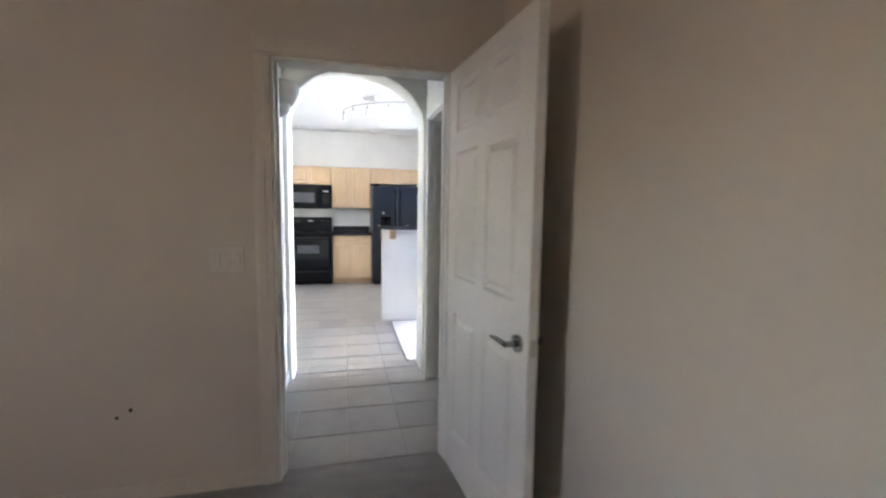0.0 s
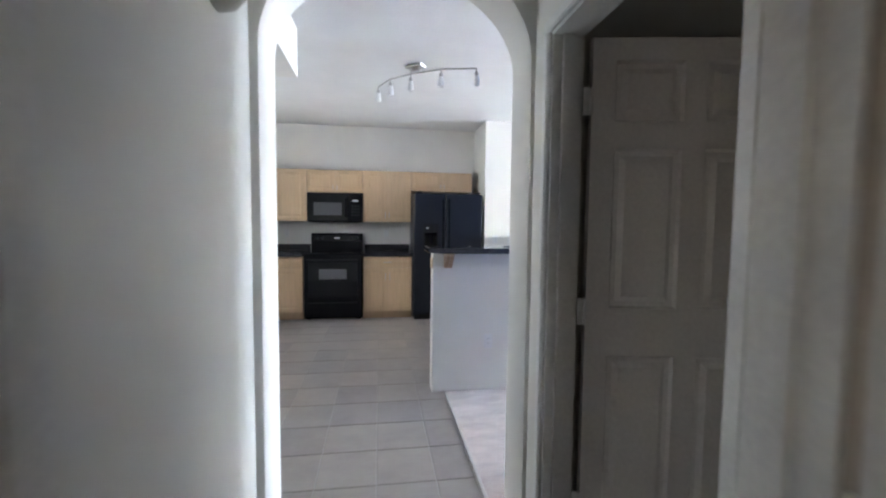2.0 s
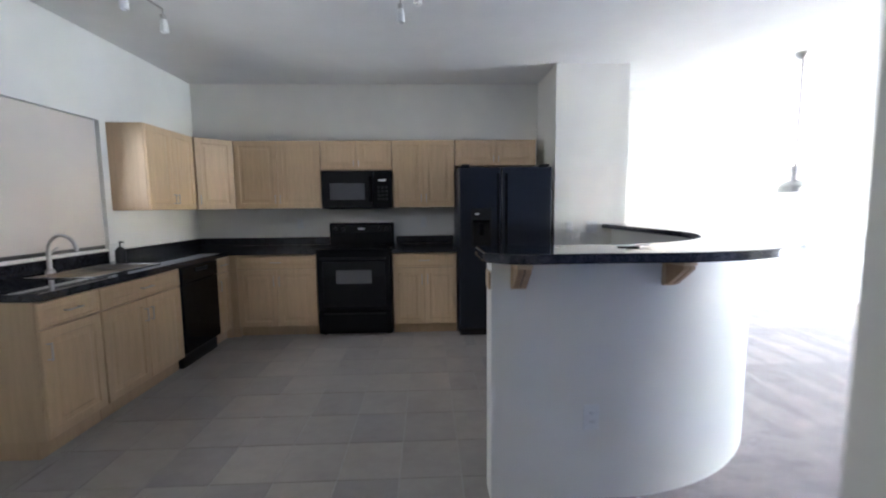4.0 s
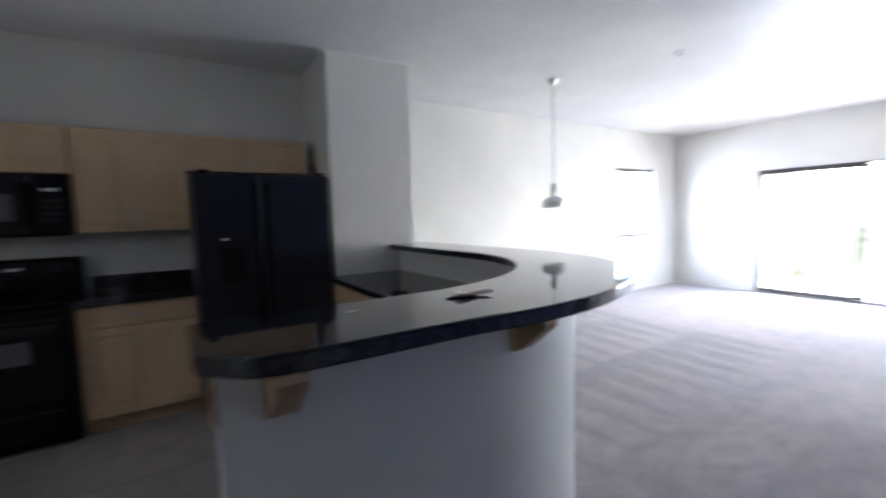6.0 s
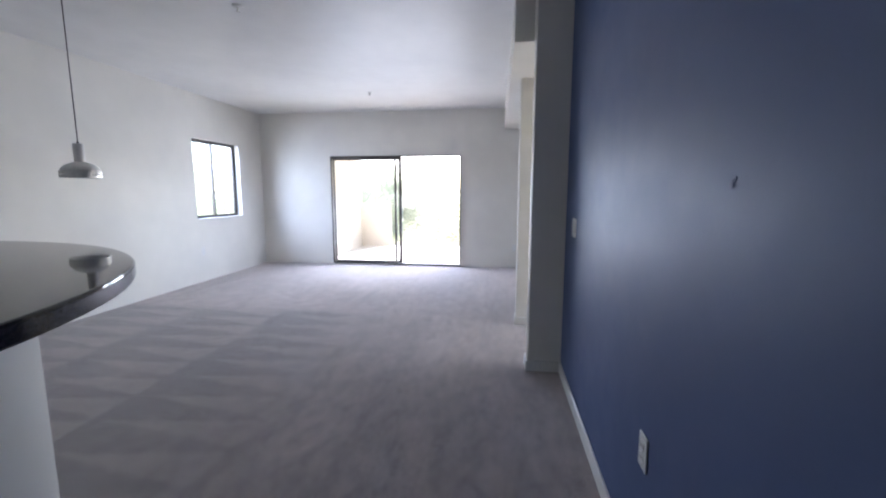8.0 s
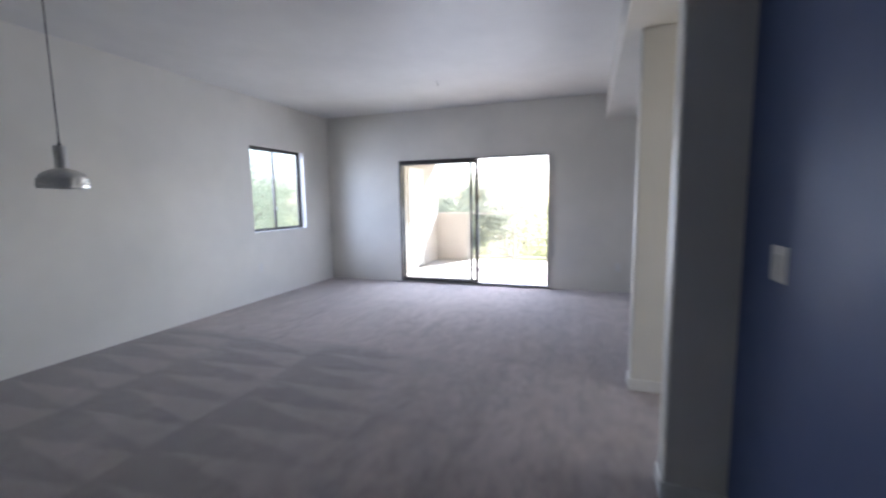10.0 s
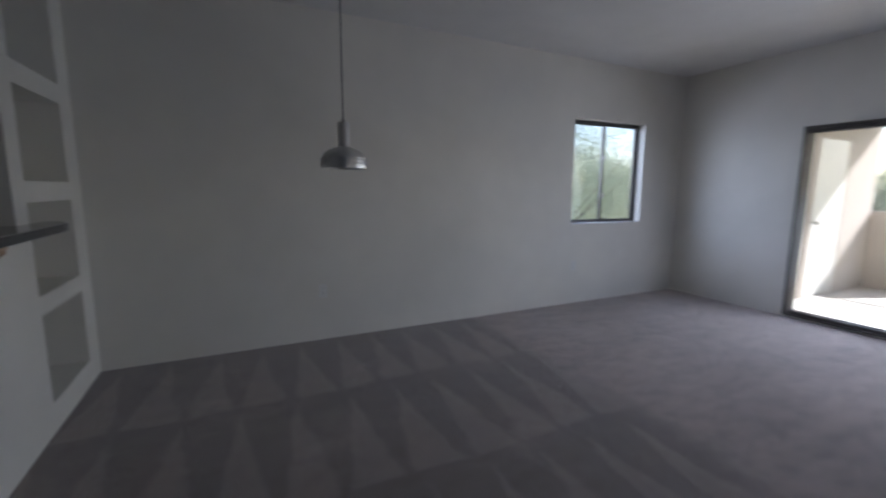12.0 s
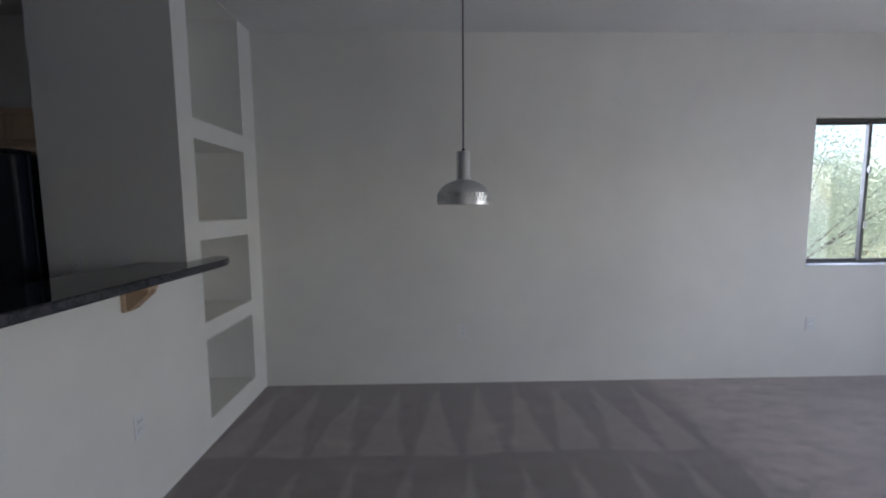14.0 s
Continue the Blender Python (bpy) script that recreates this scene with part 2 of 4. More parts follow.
HAZED = clear_glass("hazed_window_glass", haze=0.012)
# tint only sets how strong and warm the bedroom light is
LIGHT_FILTER = clear_glass("light_filter_glass", (0.40, 0.36, 0.32))
FROST = plain("frosted_white_glass", (0.82, 0.82, 0.80), 0.35)
SHELL = plain("plaster_sconce", (0.62, 0.60, 0.56), 0.6)
PINE = maple("raw_pine", (0.56, 0.41, 0.26))
PINE_DARK = maple("darker_pine", (0.40, 0.255, 0.15))
STUCCO = painted("patio_stucco", (0.64, 0.58, 0.52), 0.85, 0.8, 0.2)
CONCRETE = plain("patio_concrete", (0.62, 0.60, 0.57), 0.8, 0, 0.2, 8, 0.12)
RAIL = plain("painted_steel_rail", (0.52, 0.48, 0.43), 0.5, 0.0)
GRASS = plain("dry_ground", (0.16, 0.14, 0.09), 0.95, 0, 0.1, 0.6, 0.35)
LEAF = foliage("light_green_leaves", (0.50, 0.53, 0.34))
LEAFGREY = foliage("grey_green_leaves", (0.37, 0.44, 0.33))
LEAFDARK = foliage("dark_green_leaves", (0.37, 0.40, 0.33))
WALNUT = maple("brown_cabinet_wood", (0.20, 0.115, 0.075))
BARK = plain("grey_bark", (0.13, 0.10, 0.08), 0.9, 0, 0.1, 25, 0.3)
STEEL = plain("stainless_steel", (0.6, 0.6, 0.6), 0.22, 1.0)
REDINK = plain("faded_red_ink", (0.55, 0.22, 0.22), 0.7)
PAPER = plain("white_paper", (0.7, 0.68, 0.64), 0.8)

# ---- mesh helpers ----


def add_box(bm, x0, x1, y0, y1, z0, z1, bevel=0.0, segments=1):
    """Adds a box, with rounded edges where bevel is given, to bm."""
    made = bmesh.ops.create_cube(bm, size=1.0)["verts"]
    for v in made:
        v.co = Vector(((x0 + x1) / 2 + v.co.x * (x1 - x0), (y0 + y1) / 2 + v.co.y * (y1 - y0), (z0 + z1) / 2 + v.co.z * (z1 - z0)))
    if bevel > 0:
        edges = list({e for v in made for e in v.link_edges})
        bmesh.ops.bevel(bm, geom=edges, offset=bevel, segments=segments, affect="EDGES", profile=0.5)
    return bm


def boxes(*dims, bevel=0.0, segments=1):
    bm = bmesh.new()
    for d in dims:
        add_box(bm, *d, bevel=bevel, segments=segments)
    return bm


def add_tube(bm, a, b, r0, r1=None, sides=12):
    """A round bar from a to b."""
    a, b = Vector(a), Vector(b)
    r1 = r0 if r1 is None else r1
    d = b - a
    m = Matrix.Translation((a + b) / 2) @ d.to_track_quat("Z", "Y").to_matrix().to_4x4()
    bmesh.ops.create_cone(bm, cap_ends=True, segments=sides, radius1=r0, radius2=r1, depth=d.length, matrix=m)
    return bm


def tubes(*ends, sides=12):
    bm = bmesh.new()
    for a, b, r in ends:
        add_tube(bm, a, b, r, sides=sides)
    return bm


def lathe(profile, sides=40, centre=(0, 0, 0)):
    """Turns (radius, height) pairs round the vertical."""
    bm = bmesh.new()
    rings = []
    for r, z in profile:
        rings.append([bm.verts.new((centre[0] + r * math.cos(2 * math.pi * i / sides), centre[1] + r * math.sin(2 * math.pi * i / sides), centre[2] + z)) for i in range(sides)])
    for a, b in zip(rings, rings[1:]):
        for i in range(sides):
            bm.faces.new((a[i], a[(i + 1) % sides], b[(i + 1) % sides], b[i]))
    return bm


def prism(outline, z0, z1):
    """A flat-topped solid from a closed outline of (x, y)."""
    bm = bmesh.new()
    low = [bm.verts.new((x, y, z0)) for x, y in outline]
    high = [bm.verts.new((x, y, z1)) for x, y in outline]
    n = len(outline)
    bm.faces.new(low[::-1])
    bm.faces.new(high)
    for i in range(n):
        bm.faces.new((low[i], low[(i + 1) % n], high[(i + 1) % n], high[i]))
    bmesh.ops.recalc_face_normals(bm, faces=bm.faces)
    return bm


def finish(name, bm, material, smooth=False):
    me = bpy.data.meshes.new(name)
    bmesh.ops.recalc_face_normals(bm, faces=bm.faces)
    bm.to_mesh(me)
    bm.free()
    me.materials.append(material)
    if smooth:
        for p in me.polygons:
            p.use_smooth = True
        me.set_sharp_from_angle(angle=radians(35))
    return new(name, me)


def part(name, bm, material, parent, label="", smooth=False):
    """One mesh under a thing or under a part."""
    ob = finish(name, bm, material, smooth)
    ob.parent = parent
    if label:
        tagged(ob, label)
    return ob


def thing(name, label, category, at=(0, 0, 0), turn=0, group="", kind=""):
    """An Empty at the thing's base, which parents its parts."""
    ob = new(name)
    ob.matrix_basis = pose(*at, 0, 0, turn)
    ob.empty_display_size = 0.1
    return tagged(ob, label, category, group, kind)


def solid(name, bm, material, label, category, kind="", group="", smooth=False):
    return tagged(finish(name, bm, material, smooth), label, category, group, kind)


def structure(name, bm, material, label, category="wall"):
    return solid(name, bm, material, label, category, "structure")


# ---- large structure: walls, ceilings, floors ----
H = 2.75          # ceiling
KITCHEN_Y = -0.05  # kitchen back wall
NORTH_Y = 0.225    # dining and living wall
EAST_X = 9.373     # wall with the sliding door
WEST_X = -1.52
BLUE_Y = -4.625
NICHE_X = 3.205
PIER_Y = -0.76

structure("wall_north_kitchen", boxes((WEST_X - 0.15, 2.455, KITCHEN_Y, 0.37, 0, H)), WHITE, "white painted kitchen wall behind the cabinets")
structure("wall_north_living", boxes((NICHE_X, 7.58, NORTH_Y, 0.37, 0, H), (8.693, EAST_X + 0.15, NORTH_Y, 0.37, 0, H), (7.58, 8.693, NORTH_Y, 0.37, 0, 0.93), (7.58, 8.693, NORTH_Y, 0.37, 2.12, H)), WHITE, "long white painted wall of the living room")
# block between fridge and dining corner, with four open niches in its east face
NY0, NY1, ND = -0.615, 0.02, 0.36
levels = [(0.165, 0.652), (0.758, 1.25), (1.36, 1.838), (1.953, 2.745)]
pier = thing("wall_niches", "white wall block with four recessed display niches", "wall", kind="structure")
part("block", boxes((2.455, NICHE_X - ND, PIER_Y, 0.37, 0, H)), WHITE, pier)
part("side", boxes((NICHE_X - ND, NICHE_X, PIER_Y, NY0, 0, H)), WHITE, pier)
part("side", boxes((NICHE_X - ND, NICHE_X, NY1, 0.37, 0, H)), WHITE, pier)
z = 0.0
for lo, hi in levels + [(H, H)]:
    part("shelf", boxes((NICHE_X - ND, NICHE_X, NY0, NY1, z, lo)), WHITE, pier)
    z = hi
structure("wall_west", boxes((WEST_X - 0.15, WEST_X, BLUE_Y, -2.59, 0, H), (WEST_X - 0.15, WEST_X, -1.45, KITCHEN_Y, 0, H), (WEST_X - 0.15, WEST_X, -2.59, -1.45, 0, 1.02), (WEST_X - 0.15, WEST_X, -2.59, -1.45, 2.07, H)), WHITE, "white kitchen wall with the sink window")
structure("wall_east", boxes((EAST_X, EAST_X + 0.15, -5.75, -3.489, 0, H), (EAST_X, EAST_X + 0.15, -1.125, NORTH_Y, 0, H), (EAST_X, EAST_X + 0.15, -3.489, -1.125, 1.975, H), (EAST_X, EAST_X + 0.15, -3.489, -1.125, -0.1, 0.03)), WHITE, "white living room wall round the sliding door")

# arch between hall and kitchen, with rounded corners
AX0, AX1, SPRING, CROWN, AY0, AY1 = 0.575, 1.585, 1.98, 2.38, -4.88, BLUE_Y


def arch_wall():
    bm = bmesh.new()
    add_box(bm, WEST_X - 0.15, AX0 - 0.1, AY0, AY1, 0, H)
    add_box(bm, AX1 + 0.1, 1.75, AY0, AY1, 0, H)
    cx, rx, rz, n, r = (AX0 + AX1) / 2, (AX1 - AX0) / 2, CROWN - SPRING, 36, 0.04
    inner = [(AX0, 0.0)] + [(cx - rx * math.cos(math.pi * i / n), SPRING + rz * math.sin(math.pi * i / n)) for i in range(n + 1)] + [(AX1, 0.0)]
    outer = [(AX0 - 0.1, 0.0)] + [(AX0 - 0.1 + (AX1 - AX0 + 0.2) * i / n, H) for i in range(n + 1)] + [(AX1 + 0.1, 0.0)]
    outer[1], outer[-2] = (AX0 - 0.1, H), (AX1 + 0.1, H)
    # section across the wall: bullnose edges of radius r
    section = [(AY0, r), (AY0 + r * 0.29, r * 0.29), (AY0 + r, 0.0), (AY1 - r, 0.0), (AY1 - r * 0.29, r * 0.29), (AY1, r)]
    rows = []
    for k, (x, z) in enumerate(inner):
        if z <= 0:
            nx, nz = (-1, 0) if k == 0 else (1, 0)
        else:
            nx, nz = (x - cx) / rx ** 2, max(0.0, z - SPRING) / rz ** 2
            l = math.hypot(nx, nz)
            nx, nz = nx / l, nz / l
        rows.append([bm.verts.new((x + nx * d, y, z + nz * d)) for y, d in section])
    for a, b in zip(rows, rows[1:]):
        for i in range(len(section) - 1):
            bm.faces.new((a[i], a[i + 1], b[i + 1], b[i]))
    for side, y in ((0, AY0), (-1, AY1)):
        rim = [bm.verts.new((x, y, z)) for x, z in outer]
        for k in range(len(rows) - 1):
            bm.faces.new((rows[k][side], rows[k + 1][side], rim[k + 1], rim[k]))
    return bm


arch = structure("wall_arch", arch_wall(), WHITE, "white wall with a rounded archway", "wall")
for p in arch.data.polygons:
    p.use_smooth = True
arch.data.set_sharp_from_angle(angle=radians(30))
structure("wall_behind_blue", boxes((1.75, 5.0, AY0, BLUE_Y - 0.04, 0, H)), WHITE, "white back of the blue wall")
structure("wall_blue", boxes((1.75, 5.0, BLUE_Y - 0.04, BLUE_Y, 0, H)), BLUE, "deep blue painted accent wall with a soft sheen")
structure("wall_wing", boxes((5.0, 5.15, AY0, -4.381, 0, H), bevel=0.012, segments=2), WHITE, "white wing wall at the end of the blue wall")
structure("wall_entry", boxes((6.12, 6.27, -6.2, -4.343, 0, 2.405), bevel=0.012, segments=2), WHITE, "white wall end between entry and living room")
structure("header_beam", boxes((5.15, EAST_X, -4.70, -4.24, 2.405, H)), WHITE, "white dropped header over the openings", "beam")
structure("wall_alcove", boxes((6.27, EAST_X, -5.75, -5.6, 0, H)), WHITE, "white back wall of the alcove")
structure("wall_entry_back", boxes((5.0, 5.2, -6.35, -6.2, 0, H), (6.06, 6.27, -6.35, -6.2, 0, H), (5.2, 6.06, -6.35, -6.2, 2.05, H), (4.85, 5.0, -6.35, AY0, 0, H)), WHITE, "white walls of the entry passage")
# unseen opening added so that light reaches the passage
entry_pane = structure("assumed_entry_pane", boxes((5.2, 6.06, -6.30, -6.294, 0, 2.05)), GLASS, "assumed clear pane at the passage end, out of view", "window")
entry_pane.visible_shadow = False
structure("header_kitchen", boxes((0.25, 0.395, BLUE_Y, -3.19, 2.40, H)), WHITE, "short white dropped header in the kitchen", "beam")

# hall, bedroom and the dark room beside the hall
HALL_X0, HALL_X1, HALL_X2 = 0.535, 1.61, 1.725
BED_Y0, BED_Y1 = -6.146, -6.03
DX0, DX1, DTOP = 0.652, 1.49, 2.02
D2Y0, D2Y1 = -5.87, -5.04
structure("wall_hall_west", boxes((HALL_X0 - 0.12, HALL_X0, BED_Y1, AY0, 0, H)), WHITE, "white hall wall with a sconce")
structure("wall_hall_east", boxes((HALL_X1, HALL_X2, BED_Y1, D2Y0, 0, H), (HALL_X1, HALL_X2, D2Y1, AY0, 0, H), (HALL_X1, HALL_X2, D2Y0, D2Y1, DTOP, H)), WHITE, "white hall wall with a doorway")
structure("wall_bedroom_north", boxes((-2.6, DX0, BED_Y0, BED_Y1, 0, H), (DX1, 3.6, BED_Y0, BED_Y1, 0, H), (DX0, DX1, BED_Y0, BED_Y1, DTOP, H)), BEDROOM, "dim beige bedroom wall with the doorway")
structure("wall_bedroom_east", boxes((1.76, 1.91, -10.0, BED_Y0, 0, H)), BEDROOM, "beige bedroom wall beside the door")
# opening lies out of view, sized to set the bedroom's light level
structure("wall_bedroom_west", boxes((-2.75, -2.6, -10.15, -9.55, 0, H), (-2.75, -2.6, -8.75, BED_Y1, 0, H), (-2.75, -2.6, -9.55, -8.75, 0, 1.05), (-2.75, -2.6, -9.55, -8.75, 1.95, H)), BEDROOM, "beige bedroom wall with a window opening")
# added filter pane, never in view
bed_pane = structure("bedroom_light_filter", boxes((-2.70, -2.694, -9.55, -8.75, 1.05, 1.95)), LIGHT_FILTER, "unseen tinted pane that dims and warms the bedroom light", "window")
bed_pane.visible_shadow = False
structure("wall_bedroom_south", boxes((-2.6, 1.91, -10.15, -10.0, 0, H)), BEDROOM, "beige bedroom wall behind the walker")
structure("wall_bath", boxes((3.42, 3.57, BED_Y0, AY0, 0, H)), WHITE, "wall of the unlit side room")
structure("ceiling_hall", boxes((HALL_X0, HALL_X1, BED_Y1, AY0, 2.45, H - 0.002)), CEILING, "lower white hall ceiling", "ceiling")
structure("ceiling", boxes((-2.75, EAST_X + 0.15, -10.15, 0.37, H, H + 0.15)), CEILING, "white textured ceiling", "ceiling")

floor_tile = structure("floor", boxes((WEST_X - 0.15, 1.51, -6.06, KITCHEN_Y, -0.2, -0.0035), (1.51, 3.12, -3.22, KITCHEN_Y, -0.2, -0.0035), (1.51, 3.6, -6.06, AY0, -0.2, -0.0035), (1.51, AX1 + 0.05, AY0, BLUE_Y, -0.2, -0.0035)), GROUT, "grey stone-look ceramic tile floor with pale grout", "floor")
# the carpet ends under the curved half wall
CE = [(1.51, EAST_X, BLUE_Y, -3.22), (5.0, EAST_X, -6.35, BLUE_Y), (3.135, EAST_X, -2.05, 0.22)]
SLICES = 39
for k in range(SLICES):
    ya, yb = -3.22 + 1.17 * k / SLICES, -3.22 + 1.17 * (k + 1) / SLICES
    CE.append((1.955 + math.sqrt(1.18 ** 2 - min(0.0, (ya + yb) / 2 + 2.047) ** 2), EAST_X, ya, yb))
carpet_bm = bmesh.new()
for x0, x1, y0, y1 in CE:
    add_box(carpet_bm, x0, x1, y0, y1, -0.2, 0.004)
structure("floor_carpet", carpet_bm, CARPET, "grey-mauve cut pile carpet with vacuum marks and painted-in dimming", "carpet")
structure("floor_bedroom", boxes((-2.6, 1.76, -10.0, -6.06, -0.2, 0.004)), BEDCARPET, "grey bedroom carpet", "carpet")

# ---- trim, doors and windows of the setting ----


def skirting(name, x0, x1, y0, y1, paint=TRIM, label="low white painted baseboard"):
    structure(name, boxes((x0, x1, y0, y1, 0.002, 0.085), bevel=0.004), paint, label, "baseboard")


skirting("baseboard_blue", 1.62, 4.986, BLUE_Y, BLUE_Y + 0.014)
skirting("baseboard_wing", 4.986, 5.0, BLUE_Y, -4.381)
skirting("baseboard_wing_end", 4.986, 5.15, -4.381, -4.367)
skirting("baseboard_entry_end", 6.106, 6.27, -4.343, -4.329)
skirting("baseboard_entry", 6.106, 6.12, -6.2, -4.343)
skirting("baseboard_hall", HALL_X0, HALL_X0 + 0.012, BED_Y1, AY0)
skirting("baseboard_bedroom", -2.6, DX0 - 0.08, BED_Y0 - 0.013, BED_Y0, BEDTRIM, "low beige painted baseboard")
skirting("baseboard_bedroom_east", 1.747, 1.76, -10.0, BED_Y0 - 0.02, BEDTRIM, "low beige painted baseboard")


def casing(name, label, outer, inner_w, top, along, face, depth, paint=TRIM):
    """Door trim: two stiles and a head. along: 'x' or 'y', the way the wall runs."""
    lo, hi = outer
    w, f0, f1 = inner_w, min(face, face + depth), max(face, face + depth)
    holder = thing(name, label, "door frame", kind="structure")
    runs = [("stile", lo - w, lo, 0, top), ("stile", hi, hi + w, 0, top), ("head", lo - w, hi + w, top, top + w)]
    for n, a, b, z0, z1 in runs:
        bm = bmesh.new()
        for k, (i0, i1) in enumerate(((0.0, 1.0), (0.12, 0.62))):
            g = 0.004 * k
            aa, bb = (a + (b - a) * i0, a + (b - a) * i1) if n == "stile" else (a, b)
            zz0, zz1 = (z0, z1) if n == "stile" else (z0 + (z1 - z0) * i0, z0 + (z1 - z0) * i1)
            s0, s1 = (f0 - g, f1 + g) if k else (f0, f1)
            if along == "x":
                add_box(bm, aa, bb, s0, s1, zz0, zz1, 0.003)
            else:
                add_box(bm, s0, s1, aa, bb, zz0, zz1, 0.003)
        part(n, bm, paint, holder)
    return holder


casing("trim_bedroom_door", "beige moulded casing round the bedroom door", (DX0, DX1), 0.078, DTOP, "x", BED_Y0, -0.014, BEDTRIM)
casing("trim_bedroom_door_hall", "white casing on the hall side", (DX0, DX1), 0.052, DTOP, "x", BED_Y1, 0.014)
casing("trim_side_door", "white moulded casing round the side room door", (D2Y0, D2Y1), 0.048, DTOP, "y", HALL_X1, -0.014)
jamb = thing("jamb_bedroom_door", "white door jamb with stop and strike plate", "door jamb", kind="structure")
part("lining", boxes((DX0, DX0 + 0.012, BED_Y0, BED_Y1, 0, DTOP), (DX1 - 0.012, DX1, BED_Y0, BED_Y1, 0, DTOP), (DX0 + 0.012, DX1 - 0.012, BED_Y0, BED_Y1, DTOP - 0.012, DTOP)), TRIM, jamb)
part("stop", boxes((DX0 + 0.012, DX0 + 0.024, -6.10, -6.06, 0, DTOP - 0.012), (DX1 - 0.024, DX1 - 0.012, -6.10, -6.06, 0, DTOP - 0.012)), TRIM, jamb)
part("strike_plate", boxes((DX0 + 0.012, DX0 + 0.015, -6.144, -6.112, 0.83, 0.93)), CHROME, jamb, "dark nickel strike plate")
jamb2 = thing("jamb_side_door", "white side room door jamb with stop", "door jamb", kind="structure")
part("lining", boxes((HALL_X1, HALL_X2, D2Y1 - 0.012, D2Y1, 0, DTOP), (HALL_X1, HALL_X2, D2Y0, D2Y0 + 0.012, 0, DTOP), (HALL_X1, HALL_X2, D2Y0 + 0.012, D2Y1 - 0.012, DTOP - 0.012, DTOP)), TRIM, jamb2)
part("stop", boxes((1.645, 1.685, D2Y1 - 0.024, D2Y1 - 0.012, 0, DTOP - 0.012), (1.645, 1.685, D2Y0 + 0.012, D2Y0 + 0.024, 0, DTOP - 0.012)), TRIM, jamb2)


def panel_ring(bm, x0, x1, z0, z1, face, out):
    """A raised and fielded panel inside a sunk moulding; face: the leaf's surface, out: -1 or 1."""
    steps = [(0.0, 0.0), (0.009, -0.013), (0.026, -0.013), (0.046, -0.002)]
    rings = []
    for inset, rise in steps:
        y = face + out * rise
        rings.append([bm.verts.new(p) for p in ((x0 + inset, y, z0 + inset), (x1 - inset, y, z0 + inset), (x1 - inset, y, z1 - inset), (x0 + inset, y, z1 - inset))])
    for a, b in zip(rings, rings[1:]):
        for i in range(4):
            bm.faces.new((a[i], a[(i + 1) % 4], b[(i + 1) % 4], b[i]))
    bm.faces.new(rings[-1])


def six_panel_door(name, label, w, h, at, turn, lever_out, handle_side):
    """Moulded six-panel leaf, hinged at its local origin, with lever handle and hinges."""
    holder = thing(name, label, "door", at, turn)
    t = 0.036
    cols = [(0.085, w * 0.43), (w * 0.535, w * 0.865)]
    rows = [(0.22, 0.83), (1.01, 1.605), (1.70, 1.92)]
    xs = sorted({0, w, *[v for c in cols for v in c]})
    zs = sorted({0, h, *[v for r in rows for v in r]})
    bm = bmesh.new()
    for face, out in ((0.0, -1), (t, 1)):
        for xa, xb in zip(xs, xs[1:]):
            for za, zb in zip(zs, zs[1:]):
                if (xa, xb) in cols and (za, zb) in rows:
                    panel_ring(bm, xa, xb, za, zb, face, out)
                else:
                    bm.faces.new([bm.verts.new(p) for p in ((xa, face, za), (xb, face, za), (xb, face, zb), (xa, face, zb))])
    for a, b in (((0, 0), (w, 0)), ((w, 0), (w, h)), ((w, h), (0, h)), ((0, h), (0, 0))):
        bm.faces.new([bm.verts.new(p) for p in ((a[0], 0, a[1]), (b[0], 0, b[1]), (b[0], t, b[1]), (a[0], t, a[1]))])
    bmesh.ops.remove_doubles(bm, verts=bm.verts, dist=0.0005)
    part("leaf", bm, DOOR, holder)
    hx, hz = w - 0.065, 0.875
    for y, out in ((0.0, -1), (t, 1)):
        bm = bmesh.new()
        add_tube(bm, (hx, y, hz), (hx, y + out * 0.012, hz), 0.031, sides=20)
        add_tube(bm, (hx, y + out * 0.01, hz), (hx, y + out * 0.055, hz), 0.011)
        add_tube(bm, (hx, y + out * 0.052, hz), (hx - 0.06, y + out * 0.056, hz + 0.004), 0.010, 0.009)
        add_tube(bm, (hx - 0.055, y + out * 0.056, hz + 0.004), (hx - 0.115, y + out * 0.05, hz - 0.004), 0.009, 0.007)
        part("lever_handle", bm, NICKEL, holder, "dark nickel lever handle", True)
    part("latch_plate", boxes((w, w + 0.002, 0.006, t - 0.006, hz - 0.03, hz + 0.03)), CHROME, holder, "nickel latch plate")
    for z0 in (0.2, h / 2 - 0.05, h - 0.28):
        bm = boxes((-0.003, 0.0, 0.002, t, z0, z0 + 0.1), (-0.034, -0.003, handle_side - 0.002, handle_side + 0.002, z0, z0 + 0.1)) if handle_side else boxes((-0.003, 0.0, 0.002, t, z0, z0 + 0.1))
        add_tube(bm, (-0.006, handle_side, z0), (-0.006, handle_side, z0 + 0.1), 0.006)
        part("hinge", bm, TRIM, holder, "painted butt hinge")
    return holder


six_panel_door("bedroom_door", "white moulded six-panel door standing open into bedroom", 0.80, 2.0, (1.484, -6.166, 0.01), -84.3, -1, 0.0)
six_panel_door("side_room_door", "white six-panel door open into an unlit room", 0.78, 2.0, (1.765, -5.045, 0.01), -10.0, -1, -0.012)

